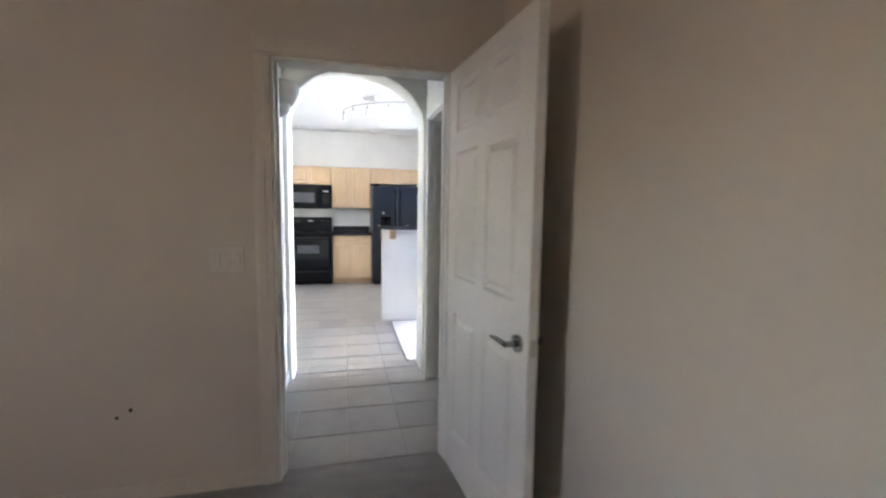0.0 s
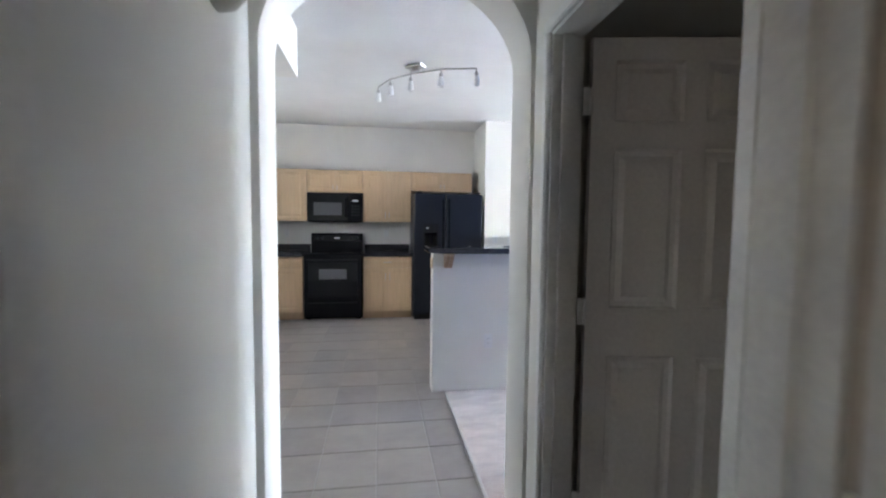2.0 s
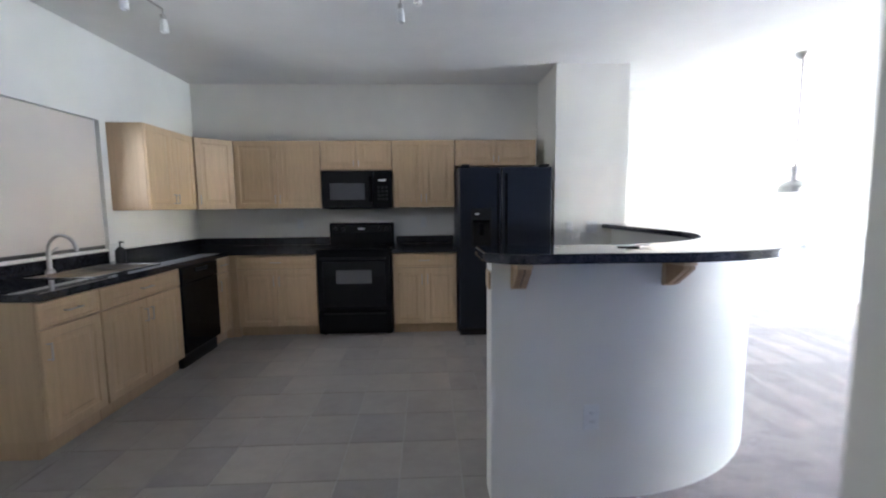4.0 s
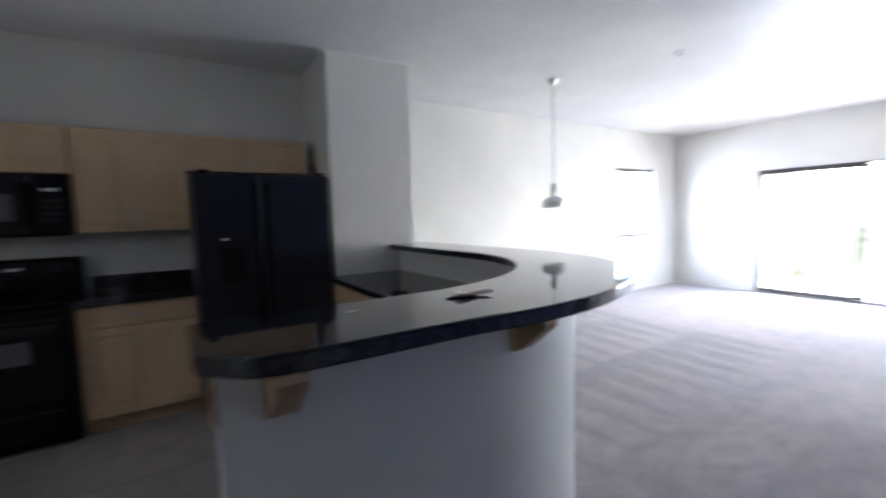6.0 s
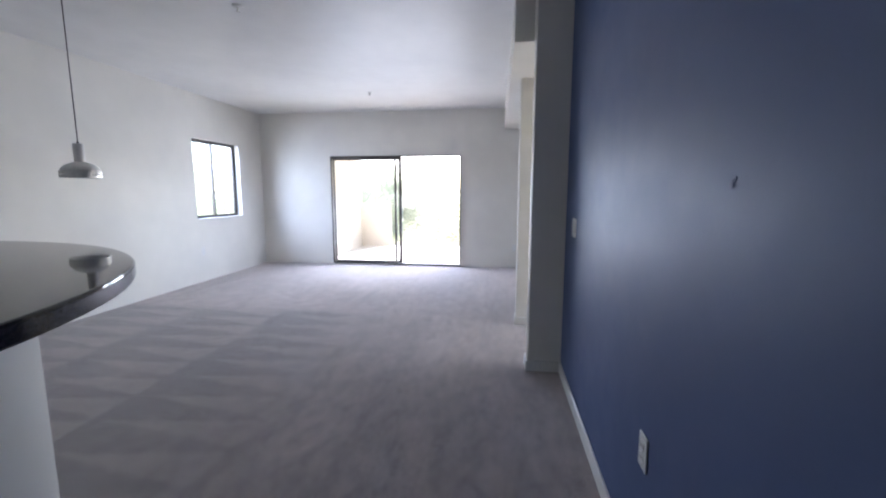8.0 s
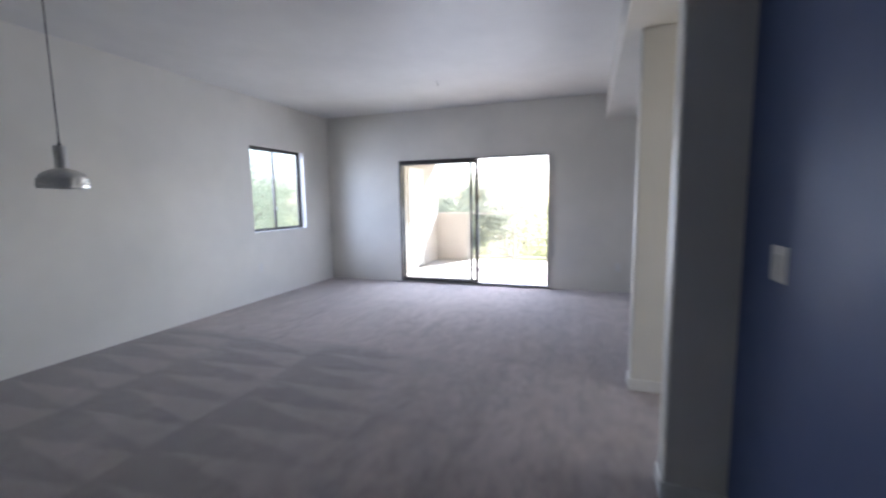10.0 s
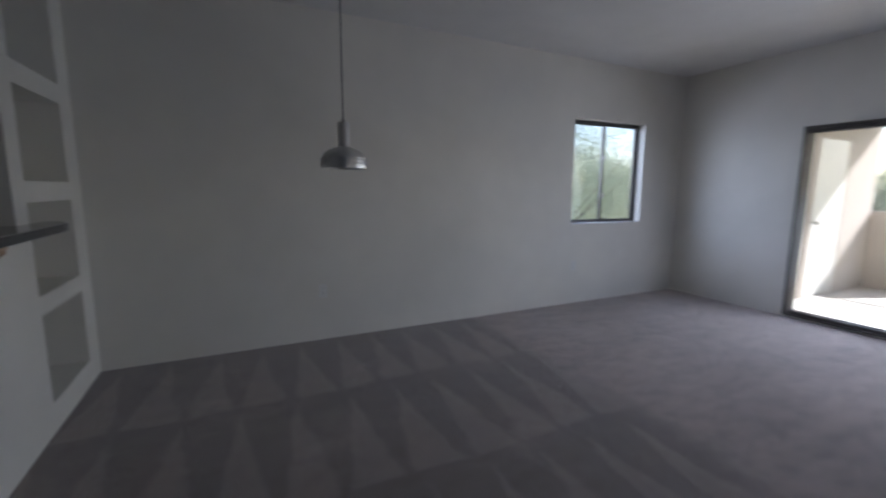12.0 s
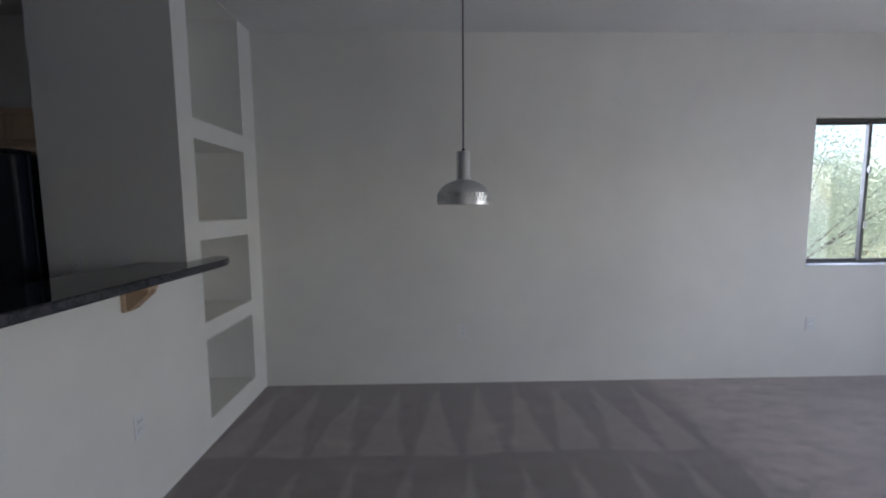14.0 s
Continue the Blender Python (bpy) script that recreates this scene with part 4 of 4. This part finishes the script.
outline += [(ox - 0.012, -0.60), (ox - 0.045, -0.52), (ox - 0.09, -0.475), (NICHE_X + 0.003, -0.46), (NICHE_X + 0.003, PIER_Y - 0.003)]
outline += bar_line(in_r, 1.37, PIER_Y - 0.003)[::-1][:-1]
bar = prism(outline, 1.103, 1.145)
bmesh.ops.bevel(bar, geom=[e for e in bar.edges if abs(e.verts[0].co.z - e.verts[1].co.z) < 1e-5], offset=0.006, segments=2, affect="EDGES", profile=0.5)
bt = thing("breakfast_bar", "glossy black speckled curved breakfast bar on a half wall", "bar counter")
slab = part("slab", bar, COUNTER, bt, smooth=True)
slab.data.set_sharp_from_angle(angle=radians(12))


def edge_band(line, z0, z1, out):
    """Thin strip that follows a closed outline, a little proud of it."""
    bm = bmesh.new()
    n = len(line)
    rows = []
    for i in range(n):
        a, b, c = Vector(line[i - 1]), Vector(line[i]), Vector(line[(i + 1) % n])
        d = ((b - a).normalized() + (c - b).normalized()).normalized()
        p, q = b + Vector((d.y, -d.x)) * out, b - Vector((d.y, -d.x)) * 0.003
        rows.append([bm.verts.new((v.x, v.y, z)) for v, z in ((p, z0), (p, z1), (q, z1), (q, z0))])
    for i in range(n):
        a, b = rows[i], rows[(i + 1) % n]
        for k in range(4):
            bm.faces.new((a[k], b[k], b[(k + 1) % 4], a[(k + 1) % 4]))
    return bm


part("edge_band", edge_band(outline, 1.110, 1.138, 0.0012), BANDING, bt, "slightly paler laminate edge band", True)


def corbel(x, y, turn):
    """Pine bracket under the bar: upright leg with a sloping brace."""
    ob = thing("bar_bracket", "raw pine triangular bracket under the bar top", "bracket", (x, y, 0), turn, "bar brackets")
    part("leg", boxes((-0.033, 0.033, -0.020, -0.0005, 0.985, 1.1025), bevel=0.002), PINE, ob, "pale upright pine board")
    part("rail", boxes((-0.033, 0.033, -0.125, -0.0205, 1.084, 1.1025), bevel=0.002), PINE, ob, "pale pine board under the top")
    for side in (-1, 1):
        bm = bmesh.new()
        prof = [(0.0205, 0.992), (0.034, 0.992), (0.120, 1.068), (0.120, 1.0835), (0.0205, 1.0835)]
        lo = [bm.verts.new((side * 0.016 - 0.013, -d, z)) for d, z in prof]
        hi = [bm.verts.new((side * 0.016 + 0.013, -d, z)) for d, z in prof]
        bm.faces.new(lo)
        bm.faces.new(hi[::-1])
        for i in range(5):
            bm.faces.new((lo[i], hi[i], hi[(i + 1) % 5], lo[(i + 1) % 5]))
        bmesh.ops.recalc_face_normals(bm, faces=bm.faces)
        bmesh.ops.bevel(bm, geom=bm.edges[:], offset=0.002, segments=1, affect="EDGES")
        part("brace", bm, PINE_DARK, ob, "darker sloping pine brace")
    return ob


corbel(1.525, PY, 0)
a2 = radians(11)
corbel(PC.x + PR * math.sin(a2), PC.y - PR * math.cos(a2), 11)
corbel(PC.x + PR, -1.235, 90)
solid("peninsula_worktop", boxes((2.40, PC.x + PR - 0.145, -2.30, PIER_Y - 0.003, 0.866, 0.91), bevel=0.004), COUNTER, "low black laminate worktop behind the bar", "worktop")
base_cabinet("pale maple base cabinet behind the bar", 1.40, 3, (2.42, PIER_Y - 0.04, 0), -90, depth=0.64)
solid("bar_end_trim", boxes((PX - 0.012, PX - 0.001, PY + 0.01, PY + 0.09, 0.98, 1.06), bevel=0.004), PINE, "small pine block on the end of the half wall", "trim")
slip = thing("paper_slip", "small dark folder with curled printed sheet on bar top", "paper", (2.075, -3.2, 1.1455), -8)
part("folder", prism([(-0.075, -0.008), (-0.03, -0.022), (0.02, -0.014), (0.02, 0.016), (-0.035, 0.02)], 0.0, 0.004), BLACKPLASTIC, slip, "dark folder")
curl = bmesh.new()
ribs = [[curl.verts.new((x, y, 0.0045 + z)) for x, z in ((-0.035, 0.012), (-0.005, 0.004), (0.03, 0.002), (0.075, 0.006))] for y in (-0.022, 0.03)]
for k in range(3):
    curl.faces.new((ribs[0][k], ribs[0][k + 1], ribs[1][k + 1], ribs[1][k]))
bmesh.ops.solidify(curl, geom=curl.faces[:], thickness=0.001)
flap = part("flap", curl, PAPER, slip, "curled white sheet")
part("print_mark", prism([(0.004, -0.006), (0.03, -0.006), (0.03, 0.008), (0.004, 0.008)], 0.0092, 0.0096), REDINK, flap, "faded red print")
solid("paper_scrap", boxes((1.712, 1.738, -3.184, -3.174, 1.146, 1.1475)), PAPER, "small white paper scrap on bar top", "paper")

# ---- lamps and small fixtures ----
pl = thing("pendant_lamp", "spun aluminium dome pendant lamp on a dark cord", "lamp", (4.71, -1.077, 0))
SH0 = 1.442
shade = part("shade", lathe([(0.118, SH0 + 0.004), (0.122, SH0), (0.124, SH0 + 0.012), (0.121, SH0 + 0.03), (0.119, SH0 + 0.055), (0.108, SH0 + 0.078), (0.085, SH0 + 0.097), (0.055, SH0 + 0.11), (0.036, SH0 + 0.117), (0.033, SH0 + 0.125), (0.033, SH0 + 0.243), (0.030, SH0 + 0.249), (0.0, SH0 + 0.249)], 56), ALU, pl, smooth=True)
part("liner", lathe([(0.0, SH0 + 0.1), (0.05, SH0 + 0.1), (0.1, SH0 + 0.07), (0.113, SH0 + 0.03), (0.117, SH0 + 0.005)], 40), FROST, pl, "white inner reflector", True)
sl_bm = bmesh.new()
for row, (r, z0, z1) in enumerate(((0.1225, SH0 + 0.014, SH0 + 0.032), (0.1205, SH0 + 0.037, SH0 + 0.055))):
    for k in range(40):
        a = 2 * math.pi * (k + 0.5 * row) / 40
        m = Matrix.Translation((r * math.cos(a), r * math.sin(a), (z0 + z1) / 2)) @ Matrix.Rotation(a, 4, "Z")
        c = bmesh.ops.create_cube(sl_bm, size=1.0, matrix=m @ Matrix.Diagonal((0.011, 0.0095, z1 - z0, 1)))
part("fluting", sl_bm, ALU, shade, "two rows of pressed flutes")
part("cord", tubes(((0, 0, SH0 + 0.249), (0, 0, 2.72), 0.0035), sides=8), BLACKPLASTIC, pl, "thin dark cord")
part("cord_grip", tubes(((0, 0, SH0 + 0.245), (0, 0, SH0 + 0.262), 0.008)), BLACKPLASTIC, pl)
part("canopy", lathe([(0.0, 2.69), (0.02, 2.69), (0.045, 2.71), (0.06, 2.735), (0.06, 2.749), (0.0, 2.749)], 28), ALU, pl, smooth=True)


def track_light(at, turn, heads):
    """Bent nickel bar with small frosted glass spots under the ceiling."""
    ob = thing("track_light", "nickel bent-bar ceiling light with frosted glass spots", "ceiling light", (*at, 0), turn, "kitchen track lights")
    part("base_plate", boxes((-0.085, 0.085, -0.05, 0.05, H - 0.028, H - 0.001), bevel=0.008, segments=2), CHROME, ob)
    bm = bmesh.new()
    for a, b in zip(heads, heads[1:]):
        add_tube(bm, (a[0], a[1], H - 0.07), (b[0], b[1], H - 0.07), 0.007, sides=10)
    part("bar", bm, CHROME, ob, smooth=True)
    for sx in (-0.05, 0.05):
        part("stem", tubes(((sx, 0, H - 0.028), (sx, 0, H - 0.07), 0.006)), CHROME, ob)
    for k, (x, y) in enumerate(heads):
        tilt = 0.02 * math.sin(k * 2.1)
        sp = part("spot", tubes(((x, y, H - 0.07), (x, y, H - 0.105), 0.006), ((x, y, H - 0.105), (x + tilt * 0.3, y, H - 0.135), 0.017)), CHROME, ob, smooth=True)
        part("glass", lathe([(0.0, 0.0), (0.017, 0.0), (0.024, -0.03), (0.026, -0.085), (0.02, -0.085), (0.016, -0.01)], 20, (x + tilt * 0.3, y, H - 0.135)), FROST, sp, "frosted white glass cup", True)
    return ob


track_light((1.32, -2.64), -39, [(-0.54, 0.14), (-0.30, 0.02), (-0.05, 0.0), (0.25, 0.03), (0.53, 0.16)])
track_light((-0.66, -2.62), 84, [(-0.54, 0.10), (-0.27, 0.02), (0.05, 0.0), (0.27, 0.02), (0.60, 0.02)])

sc = thing("wall_sconce", "white half-bowl plaster uplight on the hall wall", "wall lamp", (HALL_X0, -5.2, 1.935))
prof = [(0.104, 0.082), (0.124, 0.098), (0.142, 0.128), (0.152, 0.165), (0.152, 0.195), (0.146, 0.215), (0.138, 0.215), (0.142, 0.19), (0.13, 0.135), (0.1, 0.095)]
cup = [(0.0, 0.0), (0.035, 0.004), (0.066, 0.02), (0.088, 0.048), (0.098, 0.088)]


def half_turn(profile):
    """Half of a turned shell, open towards the wall."""
    half = bmesh.new()
    turns = [[half.verts.new((r * math.sin(math.pi * i / 24), r * math.cos(math.pi * i / 24), zz)) for i in range(25)] for r, zz in profile]
    for a, b in zip(turns, turns[1:]):
        for i in range(24):
            half.faces.new((a[i], a[i + 1], b[i + 1], b[i]))
    return half


part("bowl", half_turn(prof), SHELL, sc, smooth=True)
part("lower_cup", half_turn(cup), SHELL, sc, "smaller cup below the bowl", smooth=True)
part("back_plate", boxes((0.001, 0.012, -0.05, 0.05, 0.03, 0.17), bevel=0.003), TRIM, sc)


def wall_plate(name, label, at, turn, kind, gangs=1, stuff=PLASTIC):
    """Cover plate; local -y points out of the wall."""
    ob = thing(name, label, "switch" if kind == "switch" else "socket", at, turn, "wall plates")
    w = 0.035 + 0.0195 * (gangs - 1)
    part("plate", boxes((-w, w, -0.006, -0.0005, -0.058, 0.058), bevel=0.002), stuff, ob)
    for g in range(gangs):
        x = (g - (gangs - 1) / 2) * 0.042
        if kind == "switch":
            part("rocker", boxes((x - 0.016, x + 0.016, -0.010, -0.0065, -0.033, 0.033), bevel=0.002), stuff, ob)
        else:
            for dz in (-0.02, 0.02):
                rec = part("receptacle", boxes((x - 0.016, x + 0.016, -0.0085, -0.0065, dz - 0.014, dz + 0.014), bevel=0.003), PLASTIC, ob)
                part("slot", boxes((x - 0.008, x - 0.005, -0.0092, -0.0087, dz - 0.005, dz + 0.006), (x + 0.005, x + 0.008, -0.0092, -0.0087, dz - 0.005, dz + 0.006)), FADED, rec)
    return ob


wall_plate("wall_socket", "white double socket low on the living wall", (4.792, NORTH_Y, 0.44), 0, "socket")
wall_plate("wall_socket", "white double socket below the side window", (7.65, NORTH_Y, 0.455), 0, "socket")
wall_plate("wall_socket", "white double socket low on the blue wall", (3.262, BLUE_Y, 0.502), 180, "socket")
wall_plate("light_switch", "white two-gang switch on the blue wall", (4.657, BLUE_Y, 1.116), 180, "switch", 2)
wall_plate("light_switch", "ivory three-gang switch on the bedroom wall", (0.448, BED_Y0, 1.107), 0, "switch", 3, IVORY)
wall_plate("wall_socket", "white double socket on the half wall front", (1.857, PY, 0.397), 0, "socket")
wall_plate("wall_socket", "white double socket on the half wall side", (NICHE_X, -1.217, 0.449), 90, "socket")
wall_plate("wall_socket", "white double socket above the low worktop", (2.612, PIER_Y, 1.115), 0, "socket")
wall_plate("light_switch", "white two-gang switch above the low worktop", (2.85, PIER_Y, 1.113), 0, "switch", 2)
wall_plate("wall_socket", "white double socket low beside the patio door", (EAST_X, -4.446, 0.36), -90, "socket")
wall_plate("wall_socket", "white double socket above the kitchen upstand", (1.10, KITCHEN_Y, 1.16), 0, "socket")
wall_plate("wall_socket", "white double socket beside the range", (-0.35, KITCHEN_Y, 1.16), 0, "socket")

for x, y in ((5.124, -2.14), (7.975, -2.30)):
    ob = thing("ceiling_sprinkler", "small white concealed sprinkler in the ceiling", "sprinkler", (x, y, H), group="ceiling sprinklers")
    part("rosette", lathe([(0.0, -0.012), (0.022, -0.012), (0.04, -0.004), (0.042, -0.0005), (0.0, -0.0005)], 24), PLASTIC, ob, smooth=True)
    part("head", tubes(((0, 0, -0.012), (0, 0, -0.04), 0.008), ((0, 0, -0.038), (0, 0, -0.041), 0.016)), CHROME, ob)
for x, z in ((6.35, 2.60), (7.59, 2.58)):
    ob = thing("air_vent", "small white louvred vent in the header", "vent", (x, -4.24, z), 180, group="header vents")
    part("frame", boxes((-0.10, 0.10, -0.006, -0.0005, -0.055, -0.043), (-0.10, 0.10, -0.006, -0.0005, 0.043, 0.055), (-0.10, -0.088, -0.006, -0.0005, -0.043, 0.043), (0.088, 0.10, -0.006, -0.0005, -0.043, 0.043)), TRIM, ob)
    part("backing", boxes((-0.088, 0.088, -0.002, -0.0005, -0.043, 0.043)), SLOT, ob)
    for k in range(5):
        part("slat", boxes((-0.087, 0.087, -0.0055, -0.0025, -0.040 + k * 0.0165, -0.031 + k * 0.0165)), TRIM, ob)
hole = thing("wall_damage", "two small dark holes knocked in the plaster", "hole", (0.005, BED_Y0, 0.416))
for dx, dz, r in ((-0.03, -0.018, 0.008), (0.025, 0.014, 0.009)):
    part("hole", tubes(((dx, -0.0025, dz), (dx, -0.0005, dz), r), sides=7), SLOT, hole)
mk = thing("wall_scuff", "pale scuffed patch on the blue paint", "scuff", (2.885, BLUE_Y, 1.357), 180)
part("scuff", tubes(((0, -0.0016, 0), (0, -0.0005, 0), 0.010), ((0.012, -0.0016, 0.012), (0.012, -0.0005, 0.012), 0.006), sides=9), plain("scuffed_blue", (0.10, 0.125, 0.26), 0.6), mk)
structure("carpet_edge_strip", boxes((1.50, 1.522, BLUE_Y, PY, -0.004, 0.010), bevel=0.004), EDGE, "narrow pale strip between carpet and tile", "trim")
structure("bedroom_threshold", boxes((DX0 + 0.012, DX1 - 0.012, -6.072, -6.048, -0.004, 0.010), bevel=0.004), GROUT, "narrow strip between bedroom carpet and tile", "trim")

# ---- balcony and outdoors ----
BX1 = 12.35
structure("balcony_floor", boxes((EAST_X + 0.15, 11.045, -6.2, -0.75, -0.2, -0.02), (11.06, BX1, -6.2, -0.75, -0.2, -0.02), (11.045, 11.06, -6.2, -0.75, -0.2, -0.04)), CONCRETE, "sunlit pale concrete balcony floor", "balcony")
structure("balcony_side_wall", boxes((EAST_X + 0.15, BX1 - 0.15, -0.75, -0.60, -0.2, 2.75)), STUCCO, "beige stucco side wall of the balcony")
structure("balcony_parapet", boxes((BX1 - 0.15, BX1, -1.45, -0.60, -0.2, 1.06), bevel=0.008), STUCCO, "low beige stucco parapet on the balcony")
structure("balcony_far_wall", boxes((EAST_X + 0.15, BX1, -6.35, -6.2, -0.2, 2.75)), STUCCO, "beige stucco far wall of the balcony")
structure("balcony_roof", boxes((EAST_X + 0.15, 12.45, -6.35, -0.60, 2.75, 2.95), (12.35, 12.45, -6.35, -0.60, 2.42, 2.75)), STUCCO, "beige stucco balcony roof", "roof")
store = thing("storage_door", "pale painted storage door in the balcony wall", "door", (10.53, -0.752, -0.018))
part("leaf", boxes((0.02, 0.78, -0.010, -0.001, 0.01, 1.99), bevel=0.003), TRIM, store)
part("door_frame", boxes((-0.02, 0.015, -0.016, -0.001, 0, 2.03), (0.785, 0.82, -0.016, -0.001, 0, 2.03), (0.015, 0.785, -0.016, -0.001, 1.995, 2.03), bevel=0.003), STUCCO, store)
part("knob", lathe([(0.0, 0.0), (0.012, 0.001), (0.012, 0.02), (0.026, 0.03), (0.028, 0.042), (0.018, 0.052), (0.0, 0.054)], 16), CHROME, store, "small nickel knob", True).matrix_basis = pose(0.085, -0.0105, 0.96, 90, 0, 0)
rl = thing("balcony_railing", "thin painted steel balcony railing", "railing", (BX1 - 0.07, 0, 0))
part("top_rail", boxes((-0.022, 0.022, -6.2, -1.45, 1.02, 1.05), bevel=0.004), RAIL, rl)
part("bottom_rail", boxes((-0.015, 0.015, -6.2, -1.45, 0.06, 0.085), bevel=0.003), RAIL, rl)
for yy in (-1.47, -2.51, -3.55, -4.59, -5.63):
    part("post", boxes((-0.02, 0.02, yy - 0.02, yy + 0.02, -0.02, 1.02)), RAIL, rl)
structure("ground", boxes((-300, 400, -350, 350, -3.6, -3.3)), GRASS, "dry ground far below the balcony", "ground")
structure("outer_wall", boxes((WEST_X - 0.15, EAST_X + 0.15, 0.345, 0.40, -3.3, -0.2), (EAST_X + 0.16, EAST_X + 0.2, -6.2, 0.345, -3.3, -0.2)), STUCCO, "beige stucco outside wall of the lower storey")


def blob(n, centre, size, leaf, rng, verts, faces):
    """n leaves scattered in a loose clump."""
    for _ in range(n):
        d = Vector((rng.gauss(0, 1), rng.gauss(0, 1), rng.gauss(0, 1)))
        d.normalize()
        p = Vector(centre) + Vector((d.x * size[0], d.y * size[1], d.z * size[2])) * (0.45 + 0.6 * rng.random() ** 0.6)
        u = Vector((rng.gauss(0, 1), rng.gauss(0, 1), rng.gauss(0, 1))).normalized()
        v = u.orthogonal().normalized()
        s = leaf * (0.6 + 0.8 * rng.random())
        i = len(verts)
        verts += [p - u * s, p + v * s * 0.45, p + u * s, p - v * s * 0.45]
        faces.append((i, i + 1, i + 2, i + 3))


def tree(label, at, height, spread, clumps, per, leaf, mat, seed):
    rng = random.Random(seed)
    ob = thing("tree", label, "tree", at, group="trees outside")
    bm = bmesh.new()
    fork = height * 0.38
    add_tube(bm, (0, 0, 0), (0.1, 0.05, fork), 0.16, 0.11, 9)
    verts, faces = [], []
    for k in range(clumps):
        a, r = rng.random() * 6.283, spread * math.sqrt(rng.random())
        c = Vector((r * math.cos(a), r * math.sin(a), height * (0.42 + 0.56 * rng.random() * (1 - 0.45 * r / spread))))
        if k % 5 == 0:
            add_tube(bm, (0.1, 0.05, fork * (0.7 + 0.3 * rng.random())), c, 0.03, 0.008, 6)
        s = spread * (0.22 + 0.2 * rng.random())
        blob(per, c, (s, s, s * 0.7), leaf, rng, verts, faces)
    part("trunk", bm, BARK, ob)
    me = bpy.data.meshes.new("crown")
    me.from_pydata(verts, [], faces)
    me.materials.append(mat)
    crown = new("crown", me)
    crown.parent = ob
    return ob


G = -3.3
SPOTS = (
    ("broad pale green tree beyond the balcony railing", 18.0, -5.0, 5.0, 2.6, LEAF),
    ("pale green bushy tree beyond the balcony", 18.5, -9.2, 5.2, 2.8, LEAF),
    ("dark green taller tree beyond the parapet", 21.0, 1.2, 6.3, 2.3, LEAFDARK),
    ("low pale green tree close to the railing", 16.2, -2.8, 3.9, 1.9, LEAF),
    ("low pale green tree close to the railing", 16.0, -7.0, 3.9, 2.0, LEAF),
    ("pale green tree far beyond the balcony", 24.0, -4.5, 5.5, 3.2, LEAF),
    ("pale green tree far beyond the balcony", 25.0, -11.0, 5.5, 3.4, LEAF),
    ("low pale green tree close to the railing", 15.4, -4.9, 3.5, 1.7, LEAF),
    ("low pale green tree close to the railing", 15.6, -9.6, 3.6, 1.8, LEAF),
    ("pale green tree far beyond the parapet", 26.0, 4.0, 5.0, 3.0, LEAF),
    ("green tree outside the side window", 9.0, 5.6, 7.2, 2.5, LEAFGREY),
    ("green tree outside the side window", 12.4, 6.6, 7.6, 2.9, LEAFGREY),
    ("green tree outside the side window", 24.0, 15.5, 7.5, 3.4, LEAFGREY),
    ("green tree outside the side window", 15.0, 11.0, 7.4, 3.2, LEAFGREY),
)
for k, (label, x, y, high, wide, mat) in enumerate(SPOTS):
    tree(label, (x, y, G), high, wide, 70 if mat is LEAFGREY else 60, 640 if mat is not LEAFGREY else 800, 0.029 if x < 20 else 0.045, mat, k + 1)
rng = random.Random(31)
verts, faces = [], []
for k in range(150):
    a = rng.uniform(-1.25, 1.75)
    r = rng.uniform(38, 75)
    c = Vector((8 + r * math.cos(a), -3 + r * math.sin(a), G + rng.uniform(0.8, 3.2)))
    s = rng.uniform(2.2, 4.2)
    blob(160, c, (s, s, s * 0.55), 0.3, rng, verts, faces)
me = bpy.data.meshes.new("far_woods")
me.from_pydata(verts, [], faces)
me.materials.append(LEAF)
tagged(new("far_woods", me), "hazy green belt of far trees", "woods", kind="stuff")

# ---- floor tiles, one object each ----
PITCH_X, PITCH_Y, JOINT = 0.309, 0.333, 0.006


def tile_mesh(w, d):
    bm = boxes((0, w, 0, d, -0.0075, 0.0), bevel=0.0015)
    me = bpy.data.meshes.new("tile")
    bm.to_mesh(me)
    bm.free()
    me.materials.append(TILE)
    return me


shared = {}
x_lines = [0.985 + PITCH_X * k for k in range(-9, 9)]
y_lines = [-3.765 + PITCH_Y * k for k in range(-8, 12)]


def lay(x0, x1, y0, y1):
    """Tiles between the limits, cut at the edges."""
    for xa in x_lines:
        for ya in y_lines:
            a, b = max(xa + JOINT / 2, x0), min(xa + PITCH_X - JOINT / 2, x1)
            c, d = max(ya + JOINT / 2, y0), min(ya + PITCH_Y - JOINT / 2, y1)
            if b - a < 0.02 or d - c < 0.02:
                continue
            key = (round(b - a, 3), round(d - c, 3))
            if key not in shared:
                shared[key] = tile_mesh(*key)
            ob = new("tile", shared[key])
            ob.parent = floor_tile
            ob.location = (a, c, 0.0)


lay(-0.92, 1.498, BLUE_Y, KITCHEN_Y - 0.6)
lay(1.504, 2.42, -3.05, PIER_Y)
lay(WEST_X, -0.92, BLUE_Y, -2.80)
lay(AX0, AX1, AY0, BLUE_Y)
lay(HALL_X0, HALL_X1, -6.048, AY0)
